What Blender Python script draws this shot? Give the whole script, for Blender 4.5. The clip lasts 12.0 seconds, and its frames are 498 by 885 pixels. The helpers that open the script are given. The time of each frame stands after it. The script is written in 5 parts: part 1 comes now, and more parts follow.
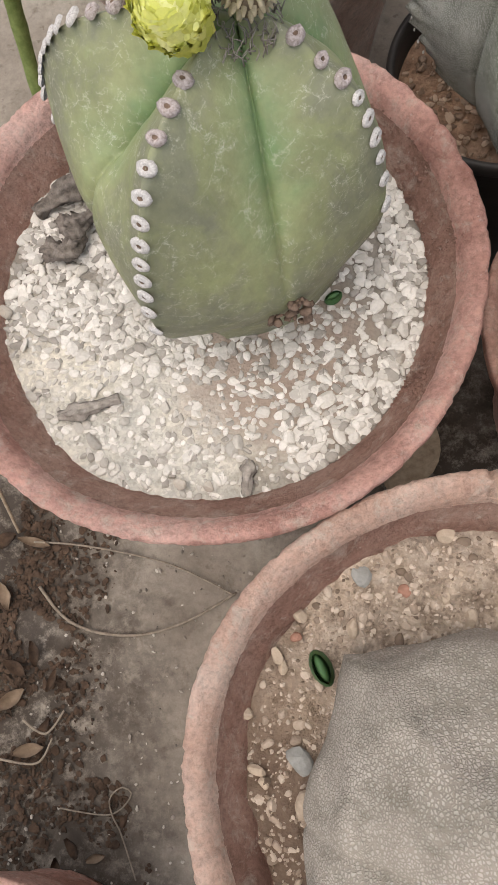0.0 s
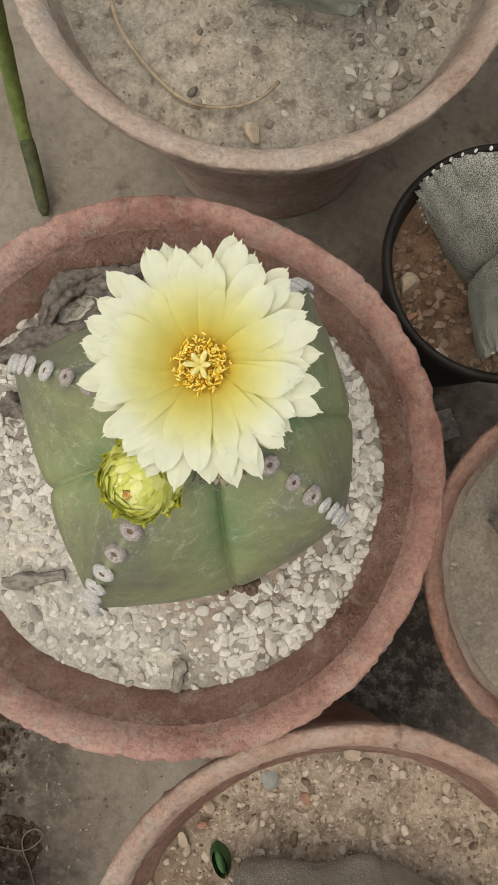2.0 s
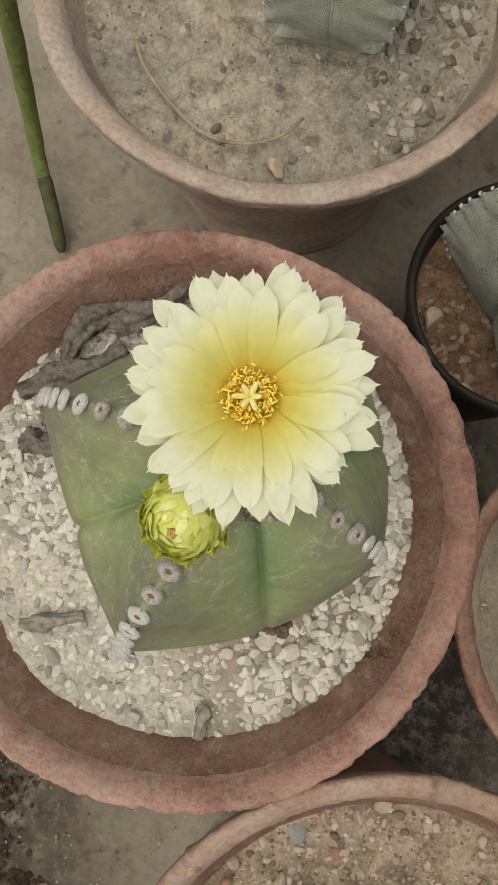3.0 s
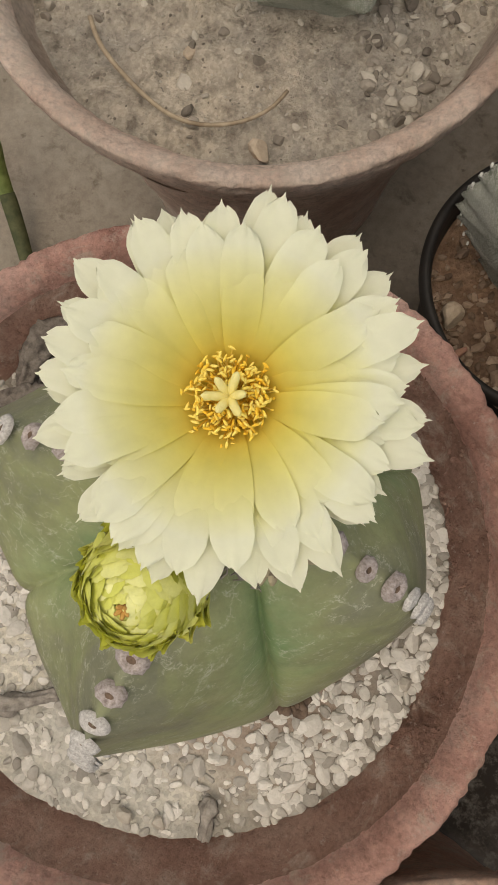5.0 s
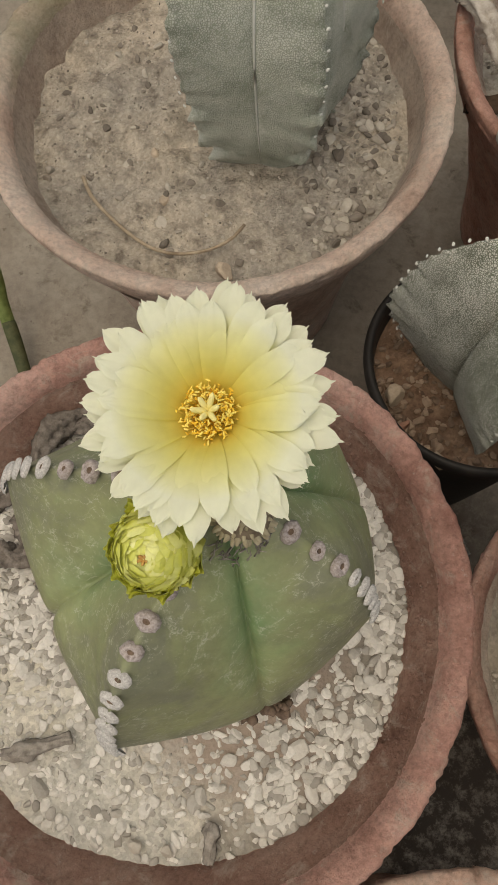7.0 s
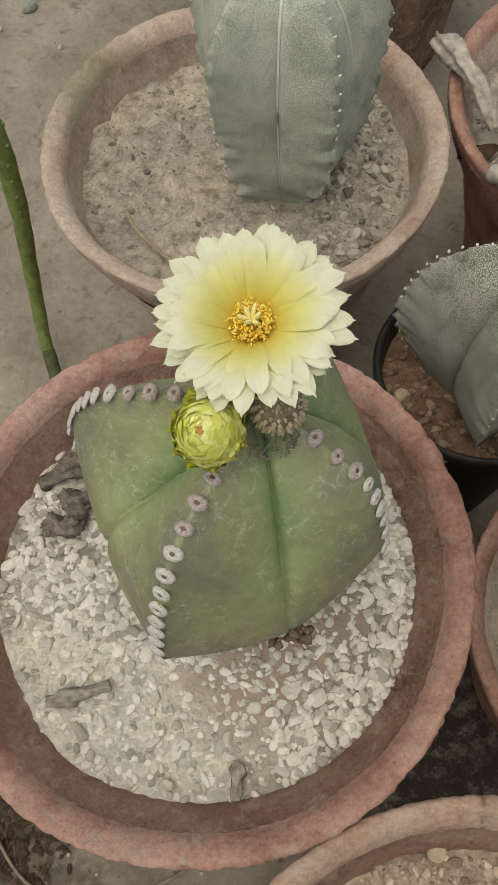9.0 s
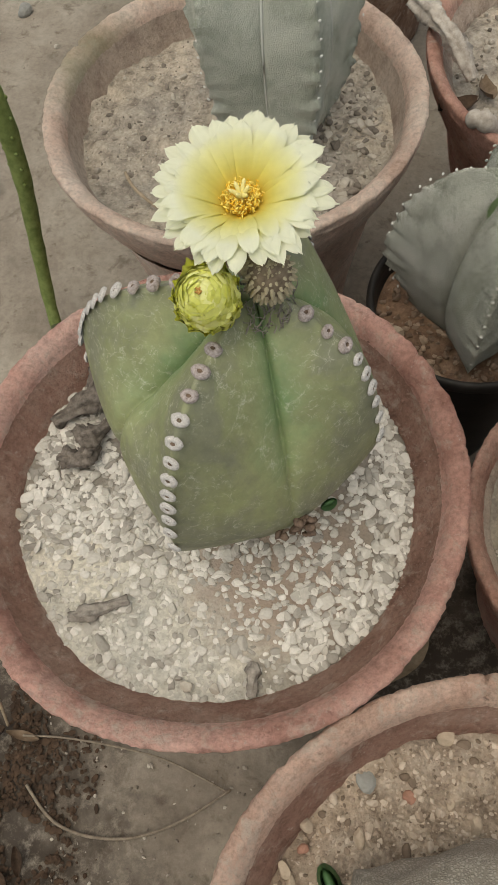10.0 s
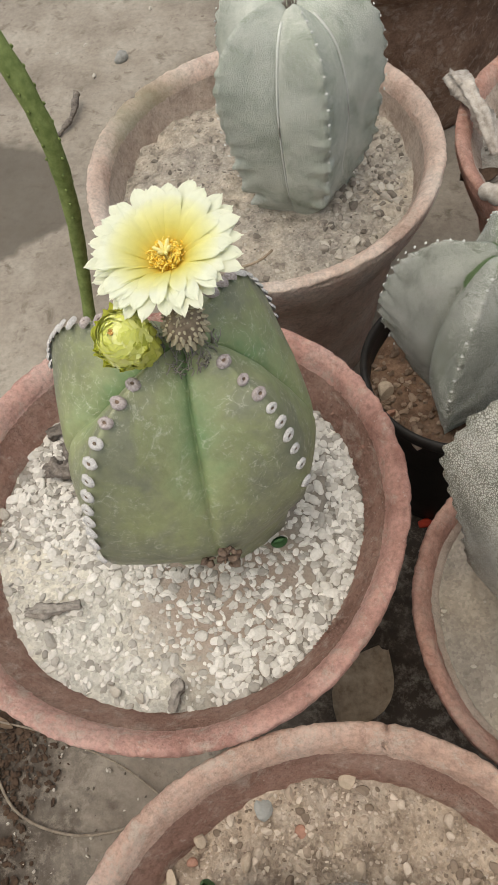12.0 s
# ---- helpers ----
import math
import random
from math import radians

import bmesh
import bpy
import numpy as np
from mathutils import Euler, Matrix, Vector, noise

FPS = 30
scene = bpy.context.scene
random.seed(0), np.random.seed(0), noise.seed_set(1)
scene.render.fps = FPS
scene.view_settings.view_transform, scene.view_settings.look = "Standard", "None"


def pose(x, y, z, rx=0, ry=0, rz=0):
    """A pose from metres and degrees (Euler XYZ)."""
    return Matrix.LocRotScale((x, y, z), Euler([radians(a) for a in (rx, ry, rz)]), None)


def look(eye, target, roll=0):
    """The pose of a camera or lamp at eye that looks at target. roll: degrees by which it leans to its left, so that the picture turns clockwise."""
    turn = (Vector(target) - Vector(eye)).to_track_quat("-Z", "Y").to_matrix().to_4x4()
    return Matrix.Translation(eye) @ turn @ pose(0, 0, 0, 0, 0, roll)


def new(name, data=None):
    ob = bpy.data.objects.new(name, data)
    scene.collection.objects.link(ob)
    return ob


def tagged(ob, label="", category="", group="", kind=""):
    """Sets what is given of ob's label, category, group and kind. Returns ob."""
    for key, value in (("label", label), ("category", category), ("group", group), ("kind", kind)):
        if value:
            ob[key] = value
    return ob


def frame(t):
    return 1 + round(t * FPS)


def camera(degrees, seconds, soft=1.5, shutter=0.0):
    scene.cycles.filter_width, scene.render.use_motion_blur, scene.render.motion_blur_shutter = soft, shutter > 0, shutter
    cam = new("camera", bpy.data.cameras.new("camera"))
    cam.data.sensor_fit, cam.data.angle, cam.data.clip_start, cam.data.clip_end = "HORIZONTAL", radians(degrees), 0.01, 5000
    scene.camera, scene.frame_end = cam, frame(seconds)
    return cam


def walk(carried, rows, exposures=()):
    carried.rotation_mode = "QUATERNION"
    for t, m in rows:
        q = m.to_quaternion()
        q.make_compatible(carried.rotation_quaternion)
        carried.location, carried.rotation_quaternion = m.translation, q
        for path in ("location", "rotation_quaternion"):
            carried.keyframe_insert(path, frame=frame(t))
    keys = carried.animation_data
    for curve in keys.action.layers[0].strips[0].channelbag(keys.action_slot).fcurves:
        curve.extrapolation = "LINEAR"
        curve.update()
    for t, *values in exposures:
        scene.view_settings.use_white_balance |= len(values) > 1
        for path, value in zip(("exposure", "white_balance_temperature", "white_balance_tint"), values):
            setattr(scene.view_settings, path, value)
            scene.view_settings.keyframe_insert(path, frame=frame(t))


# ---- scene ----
cam = camera(37.52, 12.0)
PATH = [
    (0.0, 0.0684, -0.1553, 0.5119, 13.45, 6.61, 3.64),
    (0.5, 0.0757, -0.1271, 0.5357, 19.41, 8.23, 2.26),
    (1.0, 0.0777, -0.0805, 0.5501, 18.99, 5.2, 3.74),
    (1.5, 0.0597, -0.0594, 0.5378, 14.23, 4.4, 7.77),
    (2.0, 0.0528, 0.0042, 0.5422, 3.35, 1.92, 11.37),
    (2.1, 0.0523, 0.0203, 0.5508, 2.89, 1.79, 12.03),
    (2.5, 0.044, 0.0164, 0.5448, 5.44, 2.05, 12.22),
    (3.0, 0.041, 0.0019, 0.5343, 6.26, 1.98, 11.37),
    (3.2, 0.0421, 0.0023, 0.5175, 4.5, 2.0, 10.8),
    (3.5, 0.0437, 0.003, 0.4895, 4.79, 4.14, 9.95),
    (3.7, 0.0426, 0.0031, 0.4878, 5.57, 3.93, 9.71),
    (5.3, 0.0406, 0.0074, 0.4748, 9.29, 2.6, 7.28),
    (5.5, 0.0397, 0.0052, 0.4806, 9.86, 2.45, 6.61),
    (6.0, 0.0457, -0.0015, 0.498, 11.69, 1.62, 5.66),
    (6.5, 0.0463, -0.0163, 0.5162, 15.54, 2.16, 4.87),
    (7.0, 0.0498, -0.0277, 0.5244, 17.89, 2.2, 4.51),
    (7.2, 0.0478, -0.0351, 0.5312, 19.33, 2.57, 4.45),
    (8.8, 0.0489, -0.0734, 0.5372, 21.87, 3.25, 3.8),
    (9.0, 0.0485, -0.0902, 0.5473, 24.35, 2.79, 5.04),
    (9.5, 0.0571, -0.1197, 0.5445, 25.31, 3.83, 3.75),
    (10.0, 0.0553, -0.1427, 0.5444, 25.62, 4.54, 2.97),
    (10.5, 0.0547, -0.1458, 0.5456, 26.93, 5.57, 3.33),
    (11.0, 0.0602, -0.1487, 0.5421, 27.29, 5.41, 2.98),
    (11.5, 0.0671, -0.148, 0.5398, 27.01, 5.79, 4.66),
    (11.8, 0.0991, -0.1522, 0.5464, 27.51, 5.92, 10.09),
    (12.0, 0.1243, -0.1448, 0.5607, 29.22, 7.31, 12.22),
]
EXPOSURES = [(0.0, 0.25, 6450.0, 10.0), (0.5, -0.03, 6550.0, 11.0), (1.0, -0.18, 6600.0, 9.0), (1.5, -0.27, 6750.0, 5.0), (2.0, -0.20, 6800.0, 4.0), (3.0, -0.27, 7000.0, 1.0), (3.5, -0.38, 7400.0, 2.0), (5.5, -0.33, 7150.0, 8.0), (6.0, -0.26, 7300.0, 7.0), (7.0, -0.41, 7200.0, 6.0), (9.5, -0.28, 6900.0, 2.0), (10.5, -0.24, 6800.0, 5.0), (11.5, -0.26, 6650.0, 6.0), (12.0, 0.10, 6550.0, 5.0)]
walk(cam, [(t, pose(x, y, z, rx, ry, rz)) for t, x, y, z, rx, ry, rz in PATH], EXPOSURES)

# ---- world and light ----
world = bpy.data.worlds.new("world")
scene.world = world
world.use_nodes = True
wt = world.node_tree
sky = wt.nodes.new("ShaderNodeTexSky")
sky.sky_type = "NISHITA"
sky.sun_disc = False
sky.sun_elevation, sky.sun_rotation = radians(78), radians(215)
sky.air_density, sky.dust_density, sky.ozone_density = 1.0, 5.0, 0.6
wt.links.new(sky.outputs[0], wt.nodes["Background"].inputs[0])
wt.nodes["Background"].inputs[1].default_value = 0.115
sun = new("sun", bpy.data.lights.new("sun", "SUN"))
sun.data.energy, sun.data.angle, sun.data.color = 2.2, radians(115), (1.0, 0.94, 0.86)
sun.matrix_world = look((-0.35, -0.25, 2.0), (0, 0, 0.1))


# ---- small tools ----
def link_mesh(name, bm, material=None, parent=None, smooth=True):
    me = bpy.data.meshes.new(name)
    bm.to_mesh(me)
    bm.free()
    if smooth:
        me.polygons.foreach_set("use_smooth", [True] * len(me.polygons))
    if material:
        me.materials.append(material)
    ob = new(name, me)
    if parent:
        ob.parent = parent
    return ob


def part(name, bm, material, parent, label="", smooth=True):
    ob = link_mesh(name, bm, material, parent, smooth)
    return tagged(ob, label) if label else ob


def raw_mesh(name, verts, faces, material, parent=None, smooth=True):
    me = bpy.data.meshes.new(name)
    me.from_pydata(verts, [], faces)
    if smooth:
        me.polygons.foreach_set("use_smooth", [True] * len(me.polygons))
    me.materials.append(material)
    ob = new(name, me)
    if parent:
        ob.parent = parent
    return ob


def shared(name, me, parent, m):
    ob = new(name, me)
    ob.parent = parent
    ob.matrix_local = m
    return ob


def thing(name, x, y, z, label, category, group=""):
    ob = new(name)
    ob.location = (x, y, z)
    ob.empty_display_size = 0.02
    return tagged(ob, label, category, group)


def smooth_rows(rows, n):
    """n points along a smooth line through the rows."""
    a = np.array(rows, float)
    d = np.r_[0, np.cumsum(np.linalg.norm(np.diff(a, axis=0), axis=1))]
    s = np.linspace(0, d[-1], n)
    out = np.zeros((n, a.shape[1]))
    for k, v in enumerate(s):
        i = min(max(np.searchsorted(d, v) - 1, 0), len(a) - 2)
        u = (v - d[i]) / max(d[i + 1] - d[i], 1e-9)
        p0, p1, p2, p3 = a[max(i - 1, 0)], a[i], a[i + 1], a[min(i + 2, len(a) - 1)]
        out[k] = 0.5 * (2 * p1 + (p2 - p0) * u + (2 * p0 - 5 * p1 + 4 * p2 - p3) * u**2 + (3 * p1 - p0 - 3 * p2 + p3) * u**3)
    return out


def tube_mesh(bm, rows, radii, sides=8, flat=1.0, caps=True):
    """A tapered tube along rows of points."""
    pts = [Vector(p) for p in rows]
    rings = []
    up = Vector((0, 0, 1))
    for i, p in enumerate(pts):
        ahead = (pts[min(i + 1, len(pts) - 1)] - pts[max(i - 1, 0)]).normalized()
        side = ahead.cross(up)
        side = side.normalized() if side.length > 1e-4 else Vector((1, 0, 0))
        top = side.cross(ahead)
        r = float(radii[i] if hasattr(radii, "__len__") else radii)
        rings.append([bm.verts.new(p + r * (math.cos(a) * side + flat * math.sin(a) * top)) for a in np.linspace(0, 2 * math.pi, sides, endpoint=False)])
    for a, b in zip(rings, rings[1:]):
        for k in range(sides):
            bm.faces.new((a[k], a[(k + 1) % sides], b[(k + 1) % sides], b[k]))
    if caps:
        bm.faces.new(rings[0][::-1])
        bm.faces.new(rings[-1])
    return bm


def rough_noise(p, scale, seed=0.0):
    return noise.noise(Vector((p[0] * scale + seed, p[1] * scale - seed, p[2] * scale + 2 * seed)))


# ---- materials ----
class Nodes:
    def __init__(self, name):
        self.m = bpy.data.materials.new(name)
        self.m.use_nodes = True
        self.t = self.m.node_tree
        self.b = self.t.nodes["Principled BSDF"]
        self.where = self.t.nodes.new("ShaderNodeNewGeometry").outputs["Position"]
        self.heights = []

    def put(self, kind, **inputs):
        n = self.t.nodes.new(kind)
        for key, v in inputs.items():
            key = key.replace("_", " ")
            if hasattr(v, "is_output"):
                self.t.links.new(v, n.inputs[key])
            else:
                n.inputs[key].default_value = v
        return n

    def noise(self, scale, detail=4.0, rough=0.55, distort=0.0, where=None):
        return self.put("ShaderNodeTexNoise", Vector=where or self.where, Scale=scale, Detail=detail, Roughness=rough, Distortion=distort).outputs["Fac"]

    def cells(self, scale, feature="F1", where=None, out="Distance", random_=1.0):
        n = self.put("ShaderNodeTexVoronoi", Vector=where or self.where, Scale=scale, Randomness=random_)
        n.feature = feature
        return n.outputs[out]

    def ramp(self, fac, *stops):
        n = self.put("ShaderNodeValToRGB", Fac=fac)
        e = n.color_ramp.elements
        while len(e) < len(stops):
            e.new(0.5)
        for k, (pos, col) in enumerate(stops):
            e[k].position = pos
            e[k].color = (*col, 1) if hasattr(col, "__len__") else (col, col, col, 1)
        return n.outputs[0]

    def mix(self, fac, a, b, kind="MIX"):
        n = self.t.nodes.new("ShaderNodeMix")
        n.data_type, n.blend_type = "RGBA", kind
        for k, v in ((0, fac), (6, a), (7, b)):
            if hasattr(v, "is_output"):
                self.t.links.new(v, n.inputs[k])
            else:
                n.inputs[k].default_value = v if k == 0 else (*v, 1)
        return n.outputs[2]

    def math(self, op, a, b=0.0):
        n = self.t.nodes.new("ShaderNodeMath")
        n.operation = op
        for sock, v in zip(n.inputs, (a, b)):
            if hasattr(v, "is_output"):
                self.t.links.new(v, sock)
            else:
                sock.default_value = v
        return n.outputs[0]

    def bump(self, height, strength, distance):
        n = self.put("ShaderNodeBump", Height=height, Strength=strength, Distance=distance)
        if self.heights:
            self.t.links.new(self.heights[-1], n.inputs["Normal"])
        self.heights.append(n.outputs[0])

    def done(self, colour, rough=0.8, sheen=0.0, sub=0.0, spec=0.3, metal=0.0):
        b = self.b
        for sock, v in ((b.inputs["Base Color"], colour), (b.inputs["Roughness"], rough)):
            if hasattr(v, "is_output"):
                self.t.links.new(v, sock)
            else:
                sock.default_value = (*v, 1) if hasattr(v, "__len__") else v
        b.inputs["Specular IOR Level"].default_value = spec
        b.inputs["Metallic"].default_value = metal
        if sub:
            b.inputs["Subsurface Weight"].default_value = sub
            b.inputs["Subsurface Radius"].default_value = (0.004, 0.004, 0.0015)
            b.inputs["Subsurface Scale"].default_value = 0.5
        if self.heights:
            self.t.links.new(self.heights[-1], b.inputs["Normal"])
        return self.m


def terracotta(name, dark, mid, pale, crust, seed=0.0, algae=None):
    """Fired clay with dust, lime bloom and grit."""
    n = Nodes(name)
    w = n.put("ShaderNodeVectorMath")
    n.t.links.new(n.where, w.inputs[0])
    w.inputs[1].default_value = (seed, seed * 2, -seed)
    w = w.outputs[0]
    base = n.ramp(n.noise(22, 8, 0.65, where=w), (0.30, dark), (0.5, mid), (0.72, pale))
    grit = n.ramp(n.noise(420, 6, 0.7, where=w), (0.34, (0.55, 0.54, 0.53)), (0.52, (1, 1, 1)), (0.72, (1.22, 1.20, 1.18)))
    base = n.mix(0.5, base, grit, "MULTIPLY")
    base = n.mix(0.6, base, n.ramp(n.noise(130, 9, 0.75, 0.5, where=w), (0.32, (0.62, 0.60, 0.58)), (0.5, (1, 1, 1)), (0.7, (1.16, 1.15, 1.14))), "MULTIPLY")
    bloom = n.ramp(n.noise(70, 9, 0.75, 0.6, where=w), (0.52, 0.0), (0.66, crust))
    base = n.mix(bloom, base, (0.62, 0.52, 0.43))
    specks = n.ramp(n.noise(300, 6, 0.75, 0.4, where=w), (0.60, 0.0), (0.68, 0.5))
    base = n.mix(specks, base, (0.66, 0.56, 0.48))
    if algae:
        off = n.put("ShaderNodeVectorMath")
        off.operation = "DISTANCE"
        n.t.links.new(n.where, off.inputs[0])
        off.inputs[1].default_value = algae
        edge = n.math("ADD", off.outputs["Value"], n.math("MULTIPLY", n.noise(60, 6, 0.7), 0.06))
        base = n.mix(n.ramp(edge, (0.055, 0.55), (0.095, 0.0)), base, (0.235, 0.245, 0.135))
    chip = n.ramp(n.noise(85, 7, 0.7, 0.8, where=w), (0.60, 1.0), (0.63, 0.0))
    base = n.mix(n.math("MULTIPLY", n.math("SUBTRACT", 1.0, chip), 0.35), base, dark)
    n.bump(chip, 0.5, 0.0008)
    n.bump(n.noise(130, 8, 0.75, where=w), 0.9, 0.0034)
    n.bump(n.noise(430, 8, 0.75, where=w), 1.0, 0.0014)
    return n.done(base, 0.92, spec=0.15)


def earth(name, dark, mid, pale, bump=0.0016, scale=90, spill=None, settled=None, bare=(0.15, 0.098, 0.068), reach=0.085):
    n = Nodes(name)
    base = n.ramp(n.noise(scale, 9, 0.7), (0.28, dark), (0.5, mid), (0.75, pale))
    patch = n.ramp(n.noise(16, 4, 0.6), (0.35, (0.72, 0.72, 0.74)), (0.65, (1.15, 1.1, 1.04)))
    base = n.mix(0.75, base, patch, "MULTIPLY")
    grain = n.ramp(n.cells(620, out="Color"), (0.1, (0.6, 0.58, 0.56)), (0.9, (1.3, 1.28, 1.24)))
    base = n.mix(0.45, base, grain, "MULTIPLY")
    if settled:
        # fine pale dust has settled on one side, coarse dark grit lies bare elsewhere
        off = n.put("ShaderNodeVectorMath")
        off.operation = "DISTANCE"
        n.t.links.new(n.where, off.inputs[0])
        off.inputs[1].default_value = settled
        edge = n.math("ADD", off.outputs["Value"], n.math("MULTIPLY", n.noise(45, 6, 0.7), 0.06))
        base = n.mix(n.ramp(edge, (reach, 0.0), (reach + 0.045, 0.8)), base, bare)
    if spill:
        # brown soil washed over the pale bed, with a ragged edge
        off = n.put("ShaderNodeVectorMath")
        off.operation = "DISTANCE"
        n.t.links.new(n.where, off.inputs[0])
        off.inputs[1].default_value = spill
        edge = n.math("ADD", off.outputs["Value"], n.math("MULTIPLY", n.noise(55, 6, 0.7), 0.05))
        base = n.mix(n.ramp(edge, (0.055, 0.85), (0.080, 0.0)), base, (0.34, 0.265, 0.21))
    n.bump(n.noise(scale * 2, 9, 0.75), 0.8, bump)
    n.bump(n.cells(520), 0.5, 0.0007)
    return n.done(base, 0.95, spec=0.1)


def flecked(name, green, fleck, cover, scale=620, dull=(0.20, 0.20, 0.18), relief=0.0007, beads=False, bald=None):
    """Cactus skin under dense white wool flecks that run together in worm-like lines."""
    n = Nodes(name)
    skin = n.ramp(n.noise(28, 5, 0.6), (0.3, green), (0.7, tuple(1.35 * c for c in green)))
    worm = n.noise(scale, 2.0, 0.5, 0.9)
    thick = n.noise(24, 4, 0.6)
    level = n.math("ADD", worm, n.math("MULTIPLY", n.math("SUBTRACT", thick, 0.5), 0.35))
    mask = n.ramp(level, (0.5 - cover - 0.045, 0.0), (0.5 - cover + 0.035, 0.92))
    if beads:
        # separate woolly beads that merge into short wavy rows
        bent = n.put("ShaderNodeTexNoise", Vector=n.where, Scale=0.35 * scale, Detail=3.0).outputs["Color"]
        warp = n.put("ShaderNodeVectorMath")
        warp.operation = "MULTIPLY_ADD"
        n.t.links.new(bent, warp.inputs[0])
        warp.inputs[1].default_value = (1.3 / scale, 1.3 / scale, 1.3 / scale)
        n.t.links.new(n.where, warp.inputs[2])
        gap = n.cells(scale, "DISTANCE_TO_EDGE", where=warp.outputs[0])
        mask = n.ramp(n.math("ADD", gap, n.math("MULTIPLY", n.math("SUBTRACT", thick, 0.5), 0.3)), (0.10 - cover, 0.0), (0.24 - cover, 0.95))
    if bald:
        # no wool grows deep in the grooves
        groove = n.put("ShaderNodeAttribute")
        groove.attribute_name = "towards_groove"
        bare = n.ramp(n.math("ADD", groove.outputs["Fac"], n.math("MULTIPLY", n.noise(60, 4, 0.6), 0.2)), (0.97, 0.0), (1.10, 0.9))
        skin = n.mix(bare, skin, bald)
        mask = n.math("MULTIPLY", mask, n.math("SUBTRACT", 1.0, bare))
    wool = n.mix(n.ramp(n.noise(60, 5, 0.6), (0.35, 0.0), (0.7, 0.6)), fleck, dull)
    col = n.mix(mask, skin, wool)
    worn = n.ramp(n.noise(48, 8, 0.72, 0.5), (0.34, (0.62, 0.64, 0.60)), (0.50, (0.95, 0.96, 0.94)), (0.68, (1.12, 1.11, 1.09)))
    col = n.mix(0.85, col, worn, "MULTIPLY")
    n.bump(mask, 0.6, relief)
    n.bump(n.noise(80, 6, 0.65), 0.4, 0.003)
    return n.done(col, 0.88, spec=0.2)


CLAY_RED = terracotta("clay_red", (0.40, 0.205, 0.165), (0.64, 0.375, 0.31), (0.74, 0.52, 0.445), 0.7)
CLAY_TAN = terracotta("clay_tan", (0.46, 0.275, 0.20), (0.65, 0.445, 0.35), (0.76, 0.61, 0.51), 0.95, 3.1)
CLAY_PALE = terracotta("clay_pale", (0.52, 0.365, 0.29), (0.71, 0.55, 0.455), (0.80, 0.70, 0.61), 0.95, 5.7, (-0.108, 0.320, 0.180))
CLAY_ROSE = terracotta("clay_rose", (0.36, 0.185, 0.14), (0.57, 0.335, 0.265), (0.67, 0.46, 0.38), 0.45, 8.3)
CLAY_BROWN = terracotta("clay_brown", (0.15, 0.092, 0.064), (0.27, 0.17, 0.12), (0.42, 0.29, 0.21), 0.5, 11.9)
# a darker, browner clay colour for two pots' inner walls and the wall grit
DARK_CLAY = terracotta("dark_brown_clay", (0.20, 0.110, 0.082), (0.36, 0.212, 0.164), (0.48, 0.33, 0.265), 0.55, 14.2)
DUSTY_CLAY = terracotta("dust_coated_clay", (0.36, 0.27, 0.215), (0.51, 0.41, 0.335), (0.62, 0.53, 0.445), 0.9, 17.3)
DUST = earth("pale_dust", (0.40, 0.385, 0.335), (0.58, 0.565, 0.50), (0.69, 0.67, 0.605), 0.001, 140, (0.034, -0.036, 0.18), (-0.045, -0.085, 0.18), (0.19, 0.162, 0.132))
SOIL_BROWN = earth("sandy_brown_soil", (0.15, 0.108, 0.078), (0.47, 0.39, 0.31), (0.65, 0.57, 0.475), 0.0034, settled=(0.165, -0.105, 0.176), reach=0.15)
SOIL_DAMP = earth("damp_reddish_soil", (0.10, 0.062, 0.042), (0.22, 0.145, 0.10), (0.33, 0.235, 0.17), 0.0022)
SOIL_GREY = earth("grey_soil", (0.15, 0.13, 0.108), (0.44, 0.40, 0.34), (0.61, 0.565, 0.49), 0.0034)
SOIL_SMOOTH = earth("fine_grey_silt", (0.24, 0.215, 0.18), (0.34, 0.305, 0.255), (0.42, 0.38, 0.32), 0.0007, 60)


def gravel_material(name, low, high, tint):
    n = Nodes(name)
    isl = n.t.nodes.new("ShaderNodeNewGeometry").outputs["Random Per Island"]
    col = n.ramp(isl, (0.0, low), (0.35, tint), (0.8, high), (1.0, tuple(1.12 * c for c in high)))
    col = n.mix(0.5, col, n.ramp(n.noise(500, 6, 0.7), (0.3, (0.7, 0.69, 0.66)), (0.7, (1.1, 1.1, 1.1))), "MULTIPLY")
    n.bump(n.noise(900, 5, 0.7), 0.4, 0.0004)
    return n.done(col, 0.85, spec=0.2)


STONE_WHITE = gravel_material("white_gravel", (0.31, 0.285, 0.25), (0.68, 0.65, 0.595), (0.54, 0.51, 0.457))
STONE_BROWN = gravel_material("brown_clods", (0.18, 0.135, 0.10), (0.54, 0.455, 0.37), (0.39, 0.31, 0.24))
STONE_DAMP = gravel_material("damp_clods", (0.12, 0.08, 0.056), (0.34, 0.255, 0.19), (0.22, 0.155, 0.112))
STONE_GREY = gravel_material("grey_clods", (0.14, 0.12, 0.10), (0.46, 0.42, 0.36), (0.27, 0.235, 0.198))


def pebble_material(name, col):
    n = Nodes(name)
    c = n.mix(0.6, col, n.ramp(n.noise(260, 7, 0.7), (0.3, (0.6, 0.58, 0.55)), (0.7, (1.2, 1.2, 1.2))), "MULTIPLY")
    n.bump(n.noise(380, 6, 0.7), 0.5, 0.0006)
    return n.done(c, 0.88, spec=0.2)


PEBBLE_CREAM = pebble_material("cream_pebble", (0.47, 0.385, 0.295))
PEBBLE_GREY = pebble_material("grey_pebble", (0.30, 0.30, 0.28))
PEBBLE_RED = pebble_material("brick_crumb", (0.36, 0.20, 0.145))


